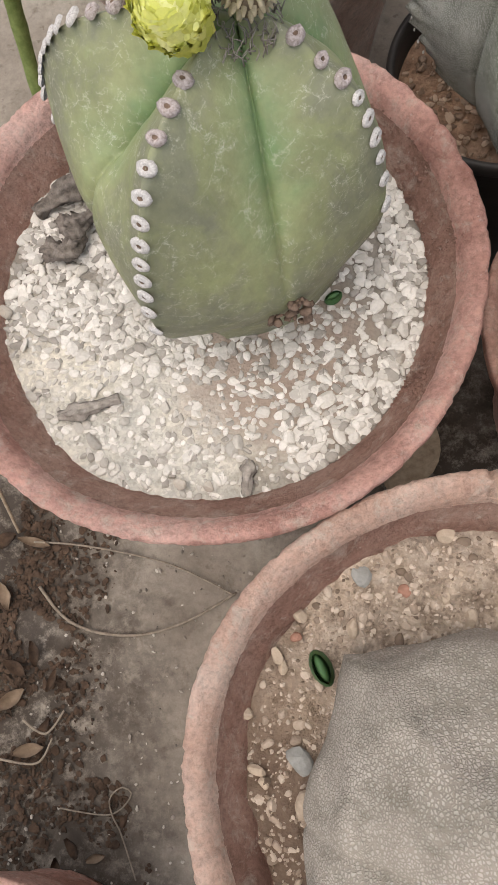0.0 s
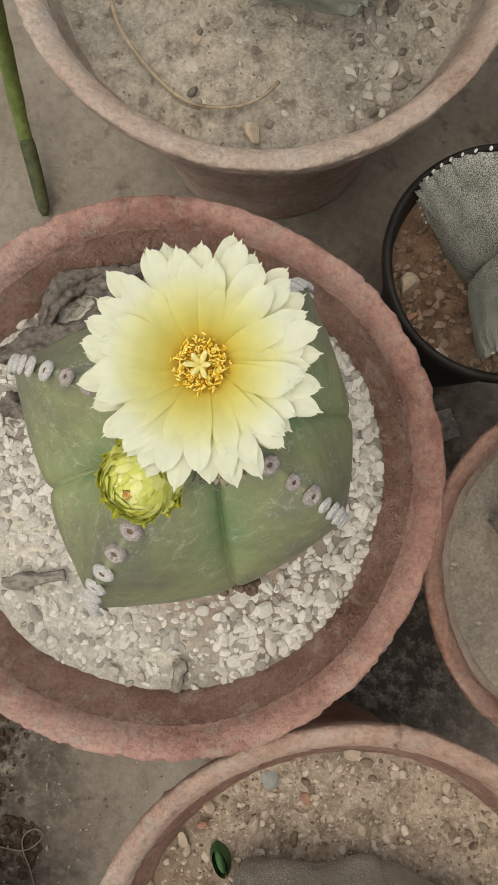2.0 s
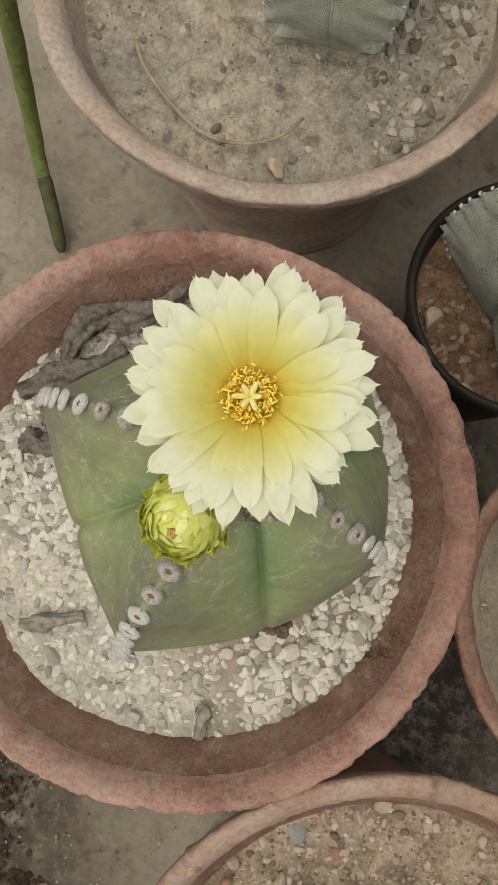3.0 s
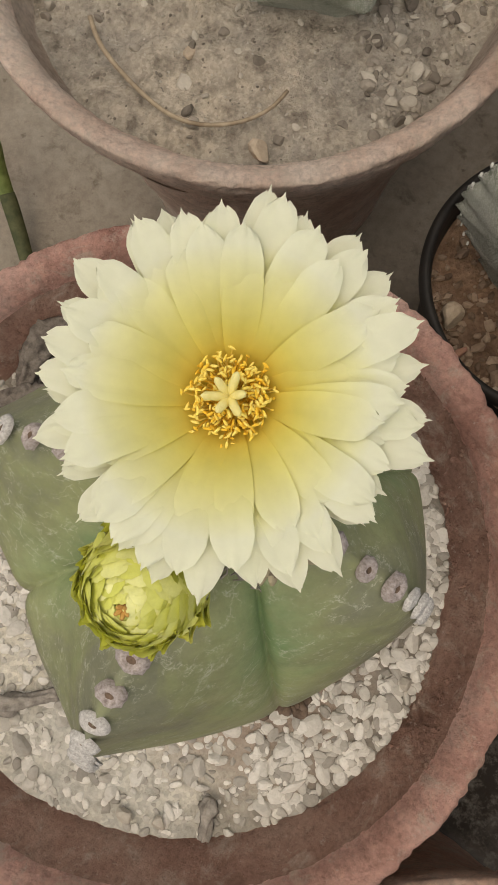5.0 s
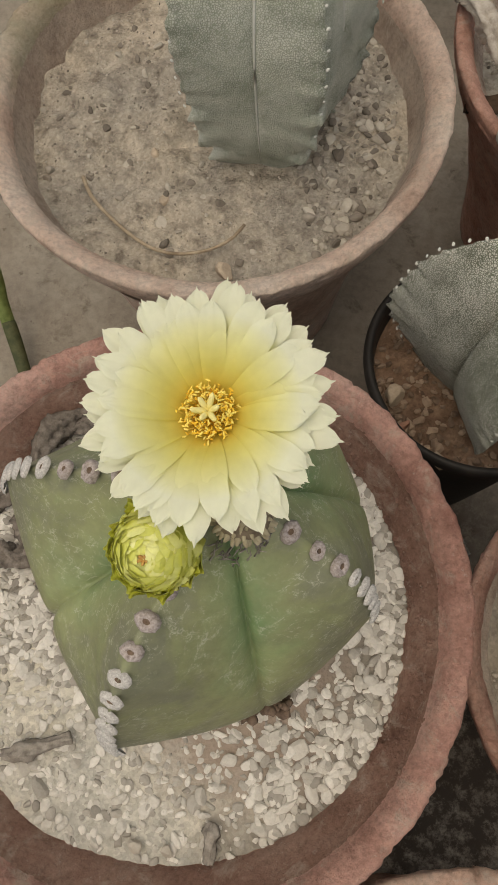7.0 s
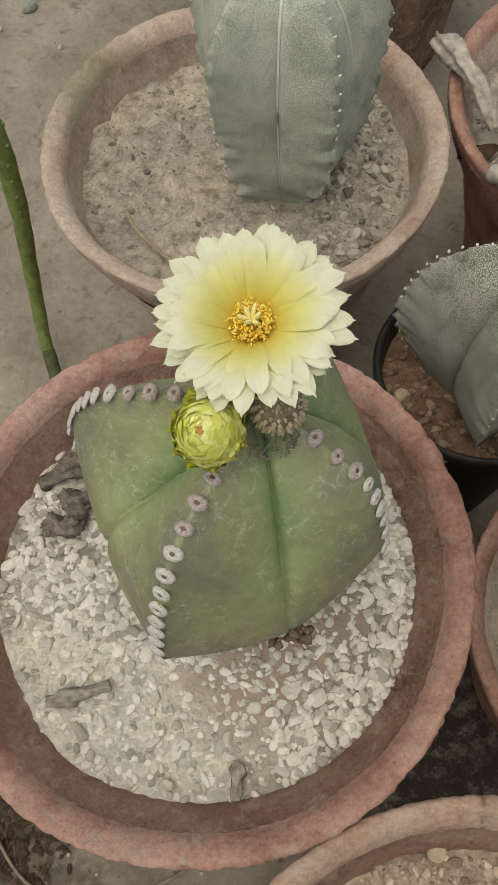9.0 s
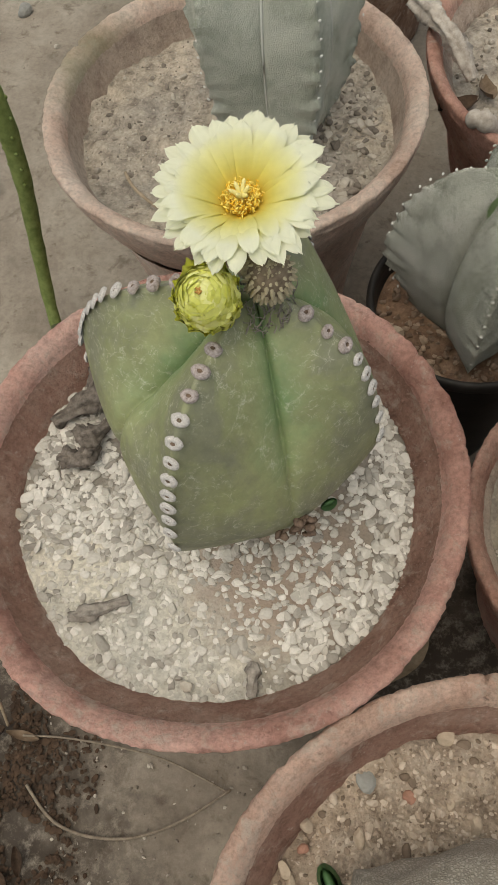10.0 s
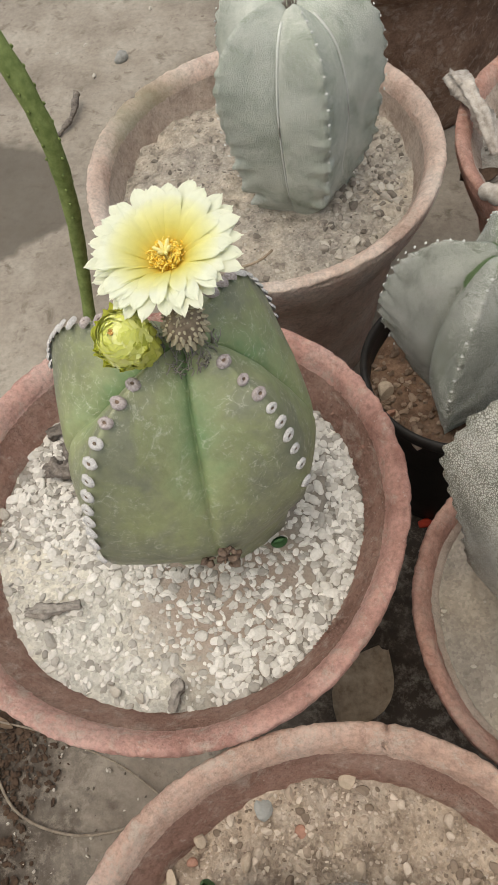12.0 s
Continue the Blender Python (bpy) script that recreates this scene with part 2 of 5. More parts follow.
def concrete():
    n = Nodes("stained_concrete")
    base = n.ramp(n.noise(9, 8, 0.6), (0.3, (0.188, 0.158, 0.126)), (0.5, (0.285, 0.248, 0.202)), (0.72, (0.385, 0.347, 0.290)))
    fine = n.ramp(n.noise(160, 8, 0.75), (0.3, (0.72, 0.71, 0.70)), (0.6, (1.08, 1.08, 1.07)))
    base = n.mix(0.8, base, fine, "MULTIPLY")
    stain = n.ramp(n.noise(42, 7, 0.7, 0.4), (0.55, 0.0), (0.68, 0.7))
    base = n.mix(stain, base, (0.115, 0.09, 0.065))
    spots = n.ramp(n.noise(115, 4, 0.6), (0.66, 0.0), (0.72, 0.7))
    base = n.mix(spots, base, (0.13, 0.105, 0.08))
    # a damp patch with an edge of its own
    off = n.put("ShaderNodeVectorMath")
    off.operation = "DISTANCE"
    n.t.links.new(n.where, off.inputs[0])
    off.inputs[1].default_value = (-0.385, 0.415, 0.0)
    edge = n.math("ADD", off.outputs["Value"], n.math("MULTIPLY", n.noise(14, 3, 0.5), 0.09))
    damp = n.ramp(edge, (0.138, 0.85), (0.148, 0.0))
    base = n.mix(damp, base, (0.105, 0.090, 0.070))
    # litter dirt on the left; the two right-hand patches paint the shade between pots
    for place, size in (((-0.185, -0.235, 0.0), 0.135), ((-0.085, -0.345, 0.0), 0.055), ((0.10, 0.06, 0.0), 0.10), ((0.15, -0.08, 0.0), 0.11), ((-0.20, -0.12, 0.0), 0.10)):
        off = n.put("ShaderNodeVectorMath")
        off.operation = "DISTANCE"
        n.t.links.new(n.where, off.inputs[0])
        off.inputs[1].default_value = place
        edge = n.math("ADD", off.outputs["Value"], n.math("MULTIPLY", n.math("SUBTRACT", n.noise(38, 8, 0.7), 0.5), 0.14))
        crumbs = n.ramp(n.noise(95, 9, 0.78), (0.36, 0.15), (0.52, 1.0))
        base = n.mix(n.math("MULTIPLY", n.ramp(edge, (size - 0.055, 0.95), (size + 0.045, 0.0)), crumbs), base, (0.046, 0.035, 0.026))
    n.bump(n.noise(70, 8, 0.7), 0.35, 0.002)
    n.bump(n.noise(600, 4, 0.7), 0.3, 0.0005)
    return n.done(base, n.ramp(n.noise(30, 5), (0.3, 0.62), (0.7, 0.9)), spec=0.25)


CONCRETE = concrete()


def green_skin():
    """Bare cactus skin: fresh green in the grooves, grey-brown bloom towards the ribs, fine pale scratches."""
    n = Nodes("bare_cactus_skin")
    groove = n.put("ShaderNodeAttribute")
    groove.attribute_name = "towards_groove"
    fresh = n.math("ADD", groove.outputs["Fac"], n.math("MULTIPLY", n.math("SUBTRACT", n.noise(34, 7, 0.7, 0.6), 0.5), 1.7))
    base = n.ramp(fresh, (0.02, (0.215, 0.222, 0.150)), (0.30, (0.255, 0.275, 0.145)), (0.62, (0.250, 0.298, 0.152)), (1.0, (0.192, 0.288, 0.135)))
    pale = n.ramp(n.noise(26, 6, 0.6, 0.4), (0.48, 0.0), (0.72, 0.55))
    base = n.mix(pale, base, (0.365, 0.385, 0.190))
    mottle = n.ramp(n.noise(150, 7, 0.7), (0.34, (0.80, 0.82, 0.80)), (0.62, (1.08, 1.08, 1.06)))
    base = n.mix(0.7, base, mottle, "MULTIPLY")
    patchy = n.ramp(n.noise(48, 6, 0.7), (0.42, 0.0), (0.53, 1.0))
    bent = n.put("ShaderNodeTexNoise", Vector=n.where, Scale=120.0, Detail=7.0, Roughness=0.7).outputs["Color"]
    warp = n.put("ShaderNodeVectorMath")
    warp.operation = "MULTIPLY_ADD"
    n.t.links.new(bent, warp.inputs[0])
    warp.inputs[1].default_value = (0.014, 0.014, 0.014)
    n.t.links.new(n.where, warp.inputs[2])
    for scale, thin, amount in ((64, 0.013, 0.8), (150, 0.026, 0.75)):
        scar = n.ramp(n.cells(scale, "DISTANCE_TO_EDGE", where=warp.outputs[0]), (0.0, amount), (thin, 0.0))
        scratch = n.math("MULTIPLY", scar, patchy)
        scratch = n.math("MULTIPLY", scratch, n.ramp(n.noise(260, 6, 0.75), (0.44, 0.0), (0.54, 1.0)))
        base = n.mix(scratch, base, (0.56, 0.56, 0.46))
    dots = n.ramp(n.cells(420), (0.05, 0.45), (0.13, 0.0))
    base = n.mix(n.math("MULTIPLY", dots, patchy), base, (0.40, 0.41, 0.30))
    n.bump(n.noise(45, 5, 0.6), 0.4, 0.0028)
    n.bump(n.noise(380, 6, 0.65), 0.22, 0.0006)
    return n.done(base, n.ramp(n.noise(60, 4), (0.3, 0.42), (0.7, 0.62)), spec=0.35, sub=0.06)


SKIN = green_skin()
FLECK_PALE = flecked("pale_flecked_skin", (0.31, 0.335, 0.27), (0.66, 0.665, 0.61), 0.06, 950, (0.52, 0.53, 0.475), 0.0006, True)
FLECK_DARK = flecked("grey_flecked_skin", (0.16, 0.17, 0.135), (0.64, 0.635, 0.59), 0.035, 1000, (0.50, 0.495, 0.455), 0.0006, True, (0.13, 0.20, 0.085))
FLECK_GREY = flecked("dusty_flecked_skin", (0.25, 0.22, 0.185), (0.45, 0.41, 0.36), 0.02, 720, (0.39, 0.35, 0.305), 0.0010, True)
FLECK_MAZE = flecked("woolly_maze_skin", (0.17, 0.155, 0.125), (0.74, 0.715, 0.65), 0.05, 900, (0.54, 0.51, 0.45), 0.0007, True)


def plain(name, low, high, scale=200, rough=0.8, sub=0.0, bump=0.0005, spec=0.25):
    n = Nodes(name)
    c = n.ramp(n.noise(scale, 6, 0.65), (0.3, low), (0.7, high))
    n.bump(n.noise(scale * 2.5, 5, 0.7), 0.4, bump)
    return n.done(c, rough, sub=sub, spec=spec)


GROOVE = plain("pale_groove_felt", (0.52, 0.53, 0.48), (0.66, 0.67, 0.62), 700, 0.95)
WOOL = plain("grey_wool", (0.33, 0.31, 0.29), (0.70, 0.68, 0.65), 1700, 0.95)
WOOL_DARK = plain("brown_wool", (0.22, 0.18, 0.165), (0.56, 0.50, 0.48), 1200, 0.95)
TUFT = plain("white_tuft", (0.50, 0.50, 0.46), (0.70, 0.70, 0.66), 800, 0.95)
BARK = plain("dry_scar", (0.08, 0.055, 0.04), (0.24, 0.17, 0.125), 300, 0.95)
STRAW = plain("straw", (0.20, 0.15, 0.10), (0.44, 0.36, 0.26), 120, 0.9)
STRAW_DARK = plain("dusty_straw", (0.15, 0.12, 0.09), (0.33, 0.28, 0.215), 160, 0.95)
WITHER = plain("withered_grey", (0.075, 0.062, 0.052), (0.27, 0.235, 0.20), 260, 0.95, bump=0.0015)
WITHER_DUSTY = plain("withered_dusty", (0.16, 0.14, 0.12), (0.40, 0.365, 0.32), 260, 0.95, bump=0.001)
WITHER_PALE = plain("withered_pale", (0.26, 0.225, 0.19), (0.55, 0.50, 0.44), 160, 0.95, bump=0.001)
WITHER_RED = plain("withered_reddish", (0.13, 0.07, 0.05), (0.30, 0.19, 0.15), 200, 0.95, bump=0.001)
LEAF_BROWN = plain("dry_brown_leaf", (0.024, 0.016, 0.011), (0.10, 0.064, 0.042), 110, 0.95)
LEAF_TAN = plain("dry_tan_leaf", (0.12, 0.085, 0.055), (0.27, 0.20, 0.14), 90, 0.95)
PLASTIC = plain("black_plastic", (0.012, 0.011, 0.010), (0.030, 0.027, 0.025), 60, 0.55)
FILM = plain("dull_plastic_film", (0.30, 0.28, 0.25), (0.42, 0.40, 0.36), 60, 0.35)
RED_BIT = plain("red_scrap", (0.42, 0.04, 0.02), (0.60, 0.08, 0.04), 80, 0.5)
LEAF_GREEN = plain("fresh_green", (0.03, 0.075, 0.025), (0.065, 0.15, 0.05), 140, 0.5, sub=0.1)
STEM_GREEN = plain("stem_green", (0.10, 0.135, 0.035), (0.21, 0.26, 0.085), 150, 0.6, sub=0.05, bump=0.0012)
STEM_DARK = plain("dark_stem", (0.05, 0.06, 0.028), (0.11, 0.115, 0.055), 150, 0.75)
STAMEN = plain("yellow_anther", (0.93, 0.66, 0.07), (0.97, 0.84, 0.26), 900, 0.8)
STAMEN_DEEP = plain("orange_filament", (0.88, 0.50, 0.03), (0.94, 0.66, 0.09), 900, 0.8)
PISTIL = plain("cream_stigma", (0.80, 0.70, 0.25), (0.88, 0.80, 0.38), 500, 0.7)
def bud_material(name, low, mid, high):
    n = Nodes(name)
    each = n.t.nodes.new("ShaderNodeObjectInfo").outputs["Random"]
    c = n.ramp(each, (0.0, low), (0.5, mid), (1.0, high))
    c = n.mix(0.5, c, n.ramp(n.noise(420, 5, 0.7), (0.3, (0.72, 0.74, 0.60)), (0.7, (1.08, 1.08, 1.05))), "MULTIPLY")
    n.bump(n.noise(500, 4, 0.6), 0.3, 0.0004)
    return n.done(c, 0.6, sub=0.12, spec=0.25)


BUD_GREEN = bud_material("yellow_green_scale", (0.56, 0.58, 0.10), (0.68, 0.69, 0.14), (0.78, 0.77, 0.23))
BUD_PALE = bud_material("pale_yellow_scale", (0.68, 0.70, 0.16), (0.80, 0.81, 0.26), (0.88, 0.88, 0.42))
BUD_TIP = plain("dark_scale_tip", (0.05, 0.03, 0.015), (0.14, 0.08, 0.05), 300, 0.8)
BUD_CORE = plain("bud_core", (0.42, 0.22, 0.06), (0.60, 0.36, 0.10), 300, 0.8)
FRUIT_CORE = plain("dried_fruit_hide", (0.13, 0.10, 0.07), (0.28, 0.225, 0.16), 300, 0.95)
FRUIT = plain("dried_fruit_scale", (0.30, 0.26, 0.165), (0.50, 0.44, 0.31), 300, 0.95)


def petal_material():
    n = Nodes("pale_yellow_petal")
    off = n.put("ShaderNodeVectorMath")
    off.operation = "DISTANCE"
    n.t.links.new(n.where, off.inputs[0])
    off.inputs[1].default_value = (0.030, 0.030, 0.364)
    col = n.ramp(off.outputs["Value"], (0.006, (0.88, 0.70, 0.09)), (0.012, (0.88, 0.82, 0.26)), (0.0175, (0.90, 0.885, 0.46)), (0.0235, (0.92, 0.93, 0.79)))
    col = n.mix(0.35, col, n.ramp(n.noise(240, 4, 0.6), (0.3, (0.86, 0.86, 0.80)), (0.7, (1.05, 1.05, 1.02))), "MULTIPLY")
    n.bump(n.noise(380, 4, 0.6), 0.2, 0.0006)
    m = n.done(col, 0.6, spec=0.2)
    # thin petals let light through
    thin = n.put("ShaderNodeBsdfTranslucent")
    n.t.links.new(col, thin.inputs["Color"])
    both = n.t.nodes.new("ShaderNodeMixShader")
    both.inputs[0].default_value = 0.48
    n.t.links.new(n.b.outputs[0], both.inputs[1])
    n.t.links.new(thin.outputs[0], both.inputs[2])
    n.t.links.new(both.outputs[0], n.t.nodes["Material Output"].inputs["Surface"])
    return m


PETAL = petal_material()


# ---- ground and closing walls ----
def ground():
    bm = bmesh.new()
    bmesh.ops.create_grid(bm, x_segments=140, y_segments=140, size=1.4)
    for v in bm.verts:
        v.co.y += 0.3
        v.co.z = 0.0016 * rough_noise(v.co, 9) + 0.0007 * rough_noise(v.co, 45, 3.0) - 0.0018
    edge = [(-60, -60), (60, -60), (60, 60), (-60, 60)]
    far = [bm.verts.new((x, y, -0.012)) for x, y in edge]
    bm.faces.new(far)
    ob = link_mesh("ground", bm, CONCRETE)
    return tagged(ob, "worn grey concrete floor with dirt stains, a damp patch and painted gap shade", "floor", kind="structure")


ground()


# ---- pots ----
def lathe(bm, rows, segs, wob=0.0, fine=0.0, seed=0.0, close=False):
    """Turns (radius, height) rows round the z axis, with a hand-made unevenness."""
    rings = []
    for r, z in rows:
        ring = []
        for k in range(segs):
            a = 2 * math.pi * k / segs
            p = Vector((r * math.cos(a), r * math.sin(a), z))
            d = wob * noise.noise(Vector((1.3 * math.cos(a) + seed, 1.3 * math.sin(a), seed))) + fine * (0.7 * rough_noise(p, 70, seed) + 0.9 * rough_noise(p, 260, seed) + 0.7 * rough_noise(p, 520, seed))
            ring.append(bm.verts.new((p.x * (1 + d / max(r, 1e-3)), p.y * (1 + d / max(r, 1e-3)), z + fine * 0.7 * rough_noise(p, 90, seed + 5))))
        rings.append(ring)
    for a, b in zip(rings, rings[1:]):
        for k in range(segs):
            bm.faces.new((a[k], a[(k + 1) % segs], b[(k + 1) % segs], b[k]))
    if close:
        bm.faces.new(rings[0][::-1])
    return rings


def clay_pot(x, y, top, R, inner, material, label, seed, soil_z, soil_r, group="clay pots", crack=None, foot=0.62, inside=None):
    """A thrown clay pot: bowl-shaped collar over a narrower, tapered body."""
    pot = thing("clay_pot", x, y, 0, label, "plant pot", group)
    t = R - inner
    rim_rows = [(0.835 * R, top - 0.054), (0.86 * R, top - 0.050), (0.90 * R, top - 0.039), (0.945 * R, top - 0.026), (0.975 * R, top - 0.015), (0.993 * R, top - 0.008), (R - 0.0003, top - 0.0035), (R, top - 0.0016),
                (R - 0.0009, top - 0.0003), (R - 0.25 * t, top + 0.0002), (R - 0.5 * t, top - 0.0006), (R - 0.78 * t, top - 0.0026), (inner, top - 0.0058), (inner - 0.002, top - 0.0110)]
    bm = bmesh.new()
    lathe(bm, smooth_rows(rim_rows, 56), 420, 0.0035, 0.0006, seed)
    for v in bm.verts:
        # flaked outer edge and pitted top
        d = math.hypot(v.co.x, v.co.y)
        if v.co.z > top - 0.007:
            flake = 1.6 * max(rough_noise(v.co, 60, seed + 9) - 0.30, 0) + 1.2 * max(rough_noise(v.co, 170, seed + 4) - 0.22, 0) + 0.5 * max(rough_noise(v.co, 420, seed + 6), 0)
            near = max(0.0, 1 - abs(d - R) / 0.004)
            v.co.z -= 0.0018 * flake * near + 0.0010 * flake
            v.co.x *= 1 - 0.0022 * flake * near / d
            v.co.y *= 1 - 0.0022 * flake * near / d
    if crack:
        for a, width, deep in crack:
            for v in bm.verts:
                away = (math.atan2(v.co.y, v.co.x) - radians(a) + math.pi) % (2 * math.pi) - math.pi
                away += 0.02 * rough_noise(v.co, 160, seed)
                if v.co.z > top - 0.03 and abs(away) < width:
                    v.co.z -= deep * (1 - abs(away) / width)
    part("rim", bm, material, pot)
    bm = bmesh.new()
    body_rows = [(foot * R, 0.0), (foot * R + 0.006, 0.05), (0.76 * R, top - 0.09), (0.80 * R, top - 0.06), (0.845 * R, top - 0.0525)]
    lathe(bm, smooth_rows(body_rows, 18), 128, 0.003, 0.0008, seed + 2, close=True)
    part("outer_wall", bm, material, pot)
    bm = bmesh.new()
    in_rows = [(inner - 0.0018, top - 0.0105), (0.5 * (inner + soil_r), 0.5 * (top + soil_z) - 0.004), (soil_r, soil_z), (soil_r - 0.006, soil_z - 0.02), (soil_r - 0.02, soil_z - 0.06)]
    lathe(bm, smooth_rows(in_rows, 16)[::-1], 160, 0.0035, 0.0009, seed)
    part("inner_wall", bm, inside or DUSTY_CLAY, pot, "dark brown inner wall" if inside else "dust-coated inner wall")
    return pot


def soil_height(x, y, seed, bumps, heap=0.0, R=0.1):
    p = (x, y, 0.0)
    d = math.hypot(x, y) / R
    return bumps * (0.9 * rough_noise(p, 28, seed) + 0.5 * rough_noise(p, 80, seed) + 0.30 * rough_noise(p, 190, seed)) + heap * (1 - d * d)


def soil(x, y, z, R, material, label, seed, bumps=0.003, heap=0.0, rings=46, segs=150):
    bm = bmesh.new()
    last = None
    mid = bm.verts.new((0, 0, soil_height(0, 0, seed, bumps, heap, R)))
    for i in range(1, rings + 1):
        r = R * i / rings
        ring = [bm.verts.new((r * math.cos(a), r * math.sin(a), soil_height(r * math.cos(a), r * math.sin(a), seed, bumps, heap, R))) for a in np.linspace(0, 2 * math.pi, segs, endpoint=False)]
        for k in range(segs):
            if last:
                bm.faces.new((last[k], ring[k], ring[(k + 1) % segs], last[(k + 1) % segs]))
            else:
                bm.faces.new((mid, ring[k], ring[(k + 1) % segs]))
        last = ring
    ob = link_mesh("potting_soil", bm, material)
    ob.location = (x, y, z)
    return tagged(ob, label, "soil", kind="stuff")


ICO = bmesh.new()
bmesh.ops.create_icosphere(ICO, subdivisions=2, radius=1.0)
ICO_V = np.array([v.co[:] for v in ICO.verts])
ICO_F = [[v.index for v in f.verts] for f in ICO.faces]
ICO.free()
ICO = bmesh.new()
bmesh.ops.create_icosphere(ICO, subdivisions=1, radius=1.0)
ICO1_V = np.array([v.co[:] for v in ICO.verts])
ICO1_F = [[v.index for v in f.verts] for f in ICO.faces]
ICO.free()


def stone_verts(rng, size, flat, fine=True, sharp=0.22):
    """An uneven chip: a ball squeezed along three axes and cut by a few planes."""
    v = (ICO_V if fine else ICO1_V).copy()
    for _ in range(5):
        n = rng.normal(size=3)
        n /= np.linalg.norm(n)
        cut = rng.uniform(0.45, 0.85)
        over = np.maximum(v @ n - cut, 0)
        v -= over[:, None] * n
    v *= 1 + sharp * rng.normal(size=(1, 3)) * 0.5
    v *= np.array([1.0, rng.uniform(0.6, 0.9), flat])
    a = rng.uniform(0, 2 * math.pi)
    tilt = rng.normal() * 0.35
    ca, sa, ct, st = math.cos(a), math.sin(a), math.cos(tilt), math.sin(tilt)
    v = v @ np.array([[1, 0, 0], [0, ct, st], [0, -st, ct]]) @ np.array([[ca, sa, 0], [-sa, ca, 0], [0, 0, 1]])
    return v * size


def scatter(name, count, spots, sizes, material, label, seed, flat=(0.45, 0.75), sink=0.25, fine=True, category="gravel"):
    """Many small stones in one heap; spots(rng) gives a place or None."""
    rng = np.random.default_rng(seed)
    verts, faces, base = [], [], 0
    shape_v, shape_f = (ICO_V, ICO_F) if fine else (ICO1_V, ICO1_F)
    for _ in range(count):
        p = spots(rng)
        if p is None:
            continue
        size = rng.uniform(*sizes) * (1 + 0.4 * max(rng.normal(), -1) * 0.5)
        f = rng.uniform(*flat)
        v = stone_verts(rng, size, f, fine) + np.array(p) + np.array([0, 0, size * f * (1 - 2 * sink)])
        verts.append(v)
        faces += [[i + base for i in face] for face in shape_f]
        base += len(v)
    ob = raw_mesh(name, np.concatenate(verts).tolist(), faces, material, smooth=False)
    return tagged(ob, label, category, kind="stuff")


MAIN = (0.0, 0.0)
FRONT = (0.1323, -0.2149)
FAR = (-0.0057, 0.2775)
BLACK = (0.1502, 0.1453)
RIGHT = (0.2329, -0.006)
CORNER = (0.255, 0.335)

clay_pot(*MAIN, 0.2085, 0.130, 0.1190, CLAY_RED, "weathered red terracotta pot with a chipped rim, filled with pale gravel", 1.7, 0.180, 0.1065, inside=DARK_CLAY)
clay_pot(*FRONT, 0.2043, 0.1223, 0.1115, CLAY_TAN, "tan terracotta pot with a lime-crusted, cracked rim and brown soil", 4.2, 0.176, 0.101, crack=[(146, 0.012, 0.004), (90.5, 0.01, 0.005), (196, 0.012, 0.003)], inside=DARK_CLAY)
clay_pot(*FAR, 0.2043, 0.1305, 0.1180, CLAY_PALE, "pale pinkish clay bowl pot with grey soil, standing on concrete", 7.9, 0.174, 0.110)
clay_pot(*RIGHT, 0.160, 0.098, 0.0885, CLAY_ROSE, "smooth rose terracotta pot nearly filled with fine silt", 10.3, 0.146, 0.082)
clay_pot(*CORNER, 0.190, 0.128, 0.117, CLAY_ROSE, "rosy terracotta pot with dry stalks lying over its rim", 13.1, 0.165, 0.106)


# ---- soils and gravel ----
soil(*MAIN, 0.1785, 0.110, DUST, "pale dusty sand bed beneath the gravel", 2.0, 0.0014, 0.0)
soil(*FRONT, 0.173, 0.104, SOIL_BROWN, "crumbly sandy brown soil in a terracotta pot", 5.0, 0.0070, 0.002, 76, 260)
soil(*FAR, 0.174, 0.113, SOIL_GREY, "crusted grey soil around a pale cactus", 9.0, 0.0052, 0.004, 70, 240)
soil(*RIGHT, 0.146, 0.085, SOIL_SMOOTH, "fine settled grey silt in a rose pot", 12.0, 0.0016, 0.004)
soil(*CORNER, 0.165, 0.109, SOIL_GREY, "grey soil with dry leaf scraps", 15.0, 0.004, 0.0)


def ring_spot(c, z, r0, r1, seed, bumps, heap, R, keep=None):
    def spot(rng):
        for _ in range(20):
            r, a = math.sqrt(rng.uniform(r0 * r0, r1 * r1)), rng.uniform(0, 2 * math.pi)
            x, y = r * math.cos(a), r * math.sin(a)
            if keep is None or rng.uniform() < keep(x, y):
                return (c[0] + x, c[1] + y, z + soil_height(x, y, seed, bumps, heap, R))
        return None
    return spot


def main_keep(x, y):
    # loose chips lie thick on one side, half buried in dust on the other
    bare = 0.12 if (x < 0.035 - 0.3 * (y + 0.055) and y < -0.042 - 0.25 * (x + 0.03)) else 1.0
    worn = 0.42 if (0.0 < x < 0.085 and -0.062 < y < 0.03) else 1.0
    return bare * worn * (0.75 + 0.5 * rough_noise((x, y, 0), 30, 4))


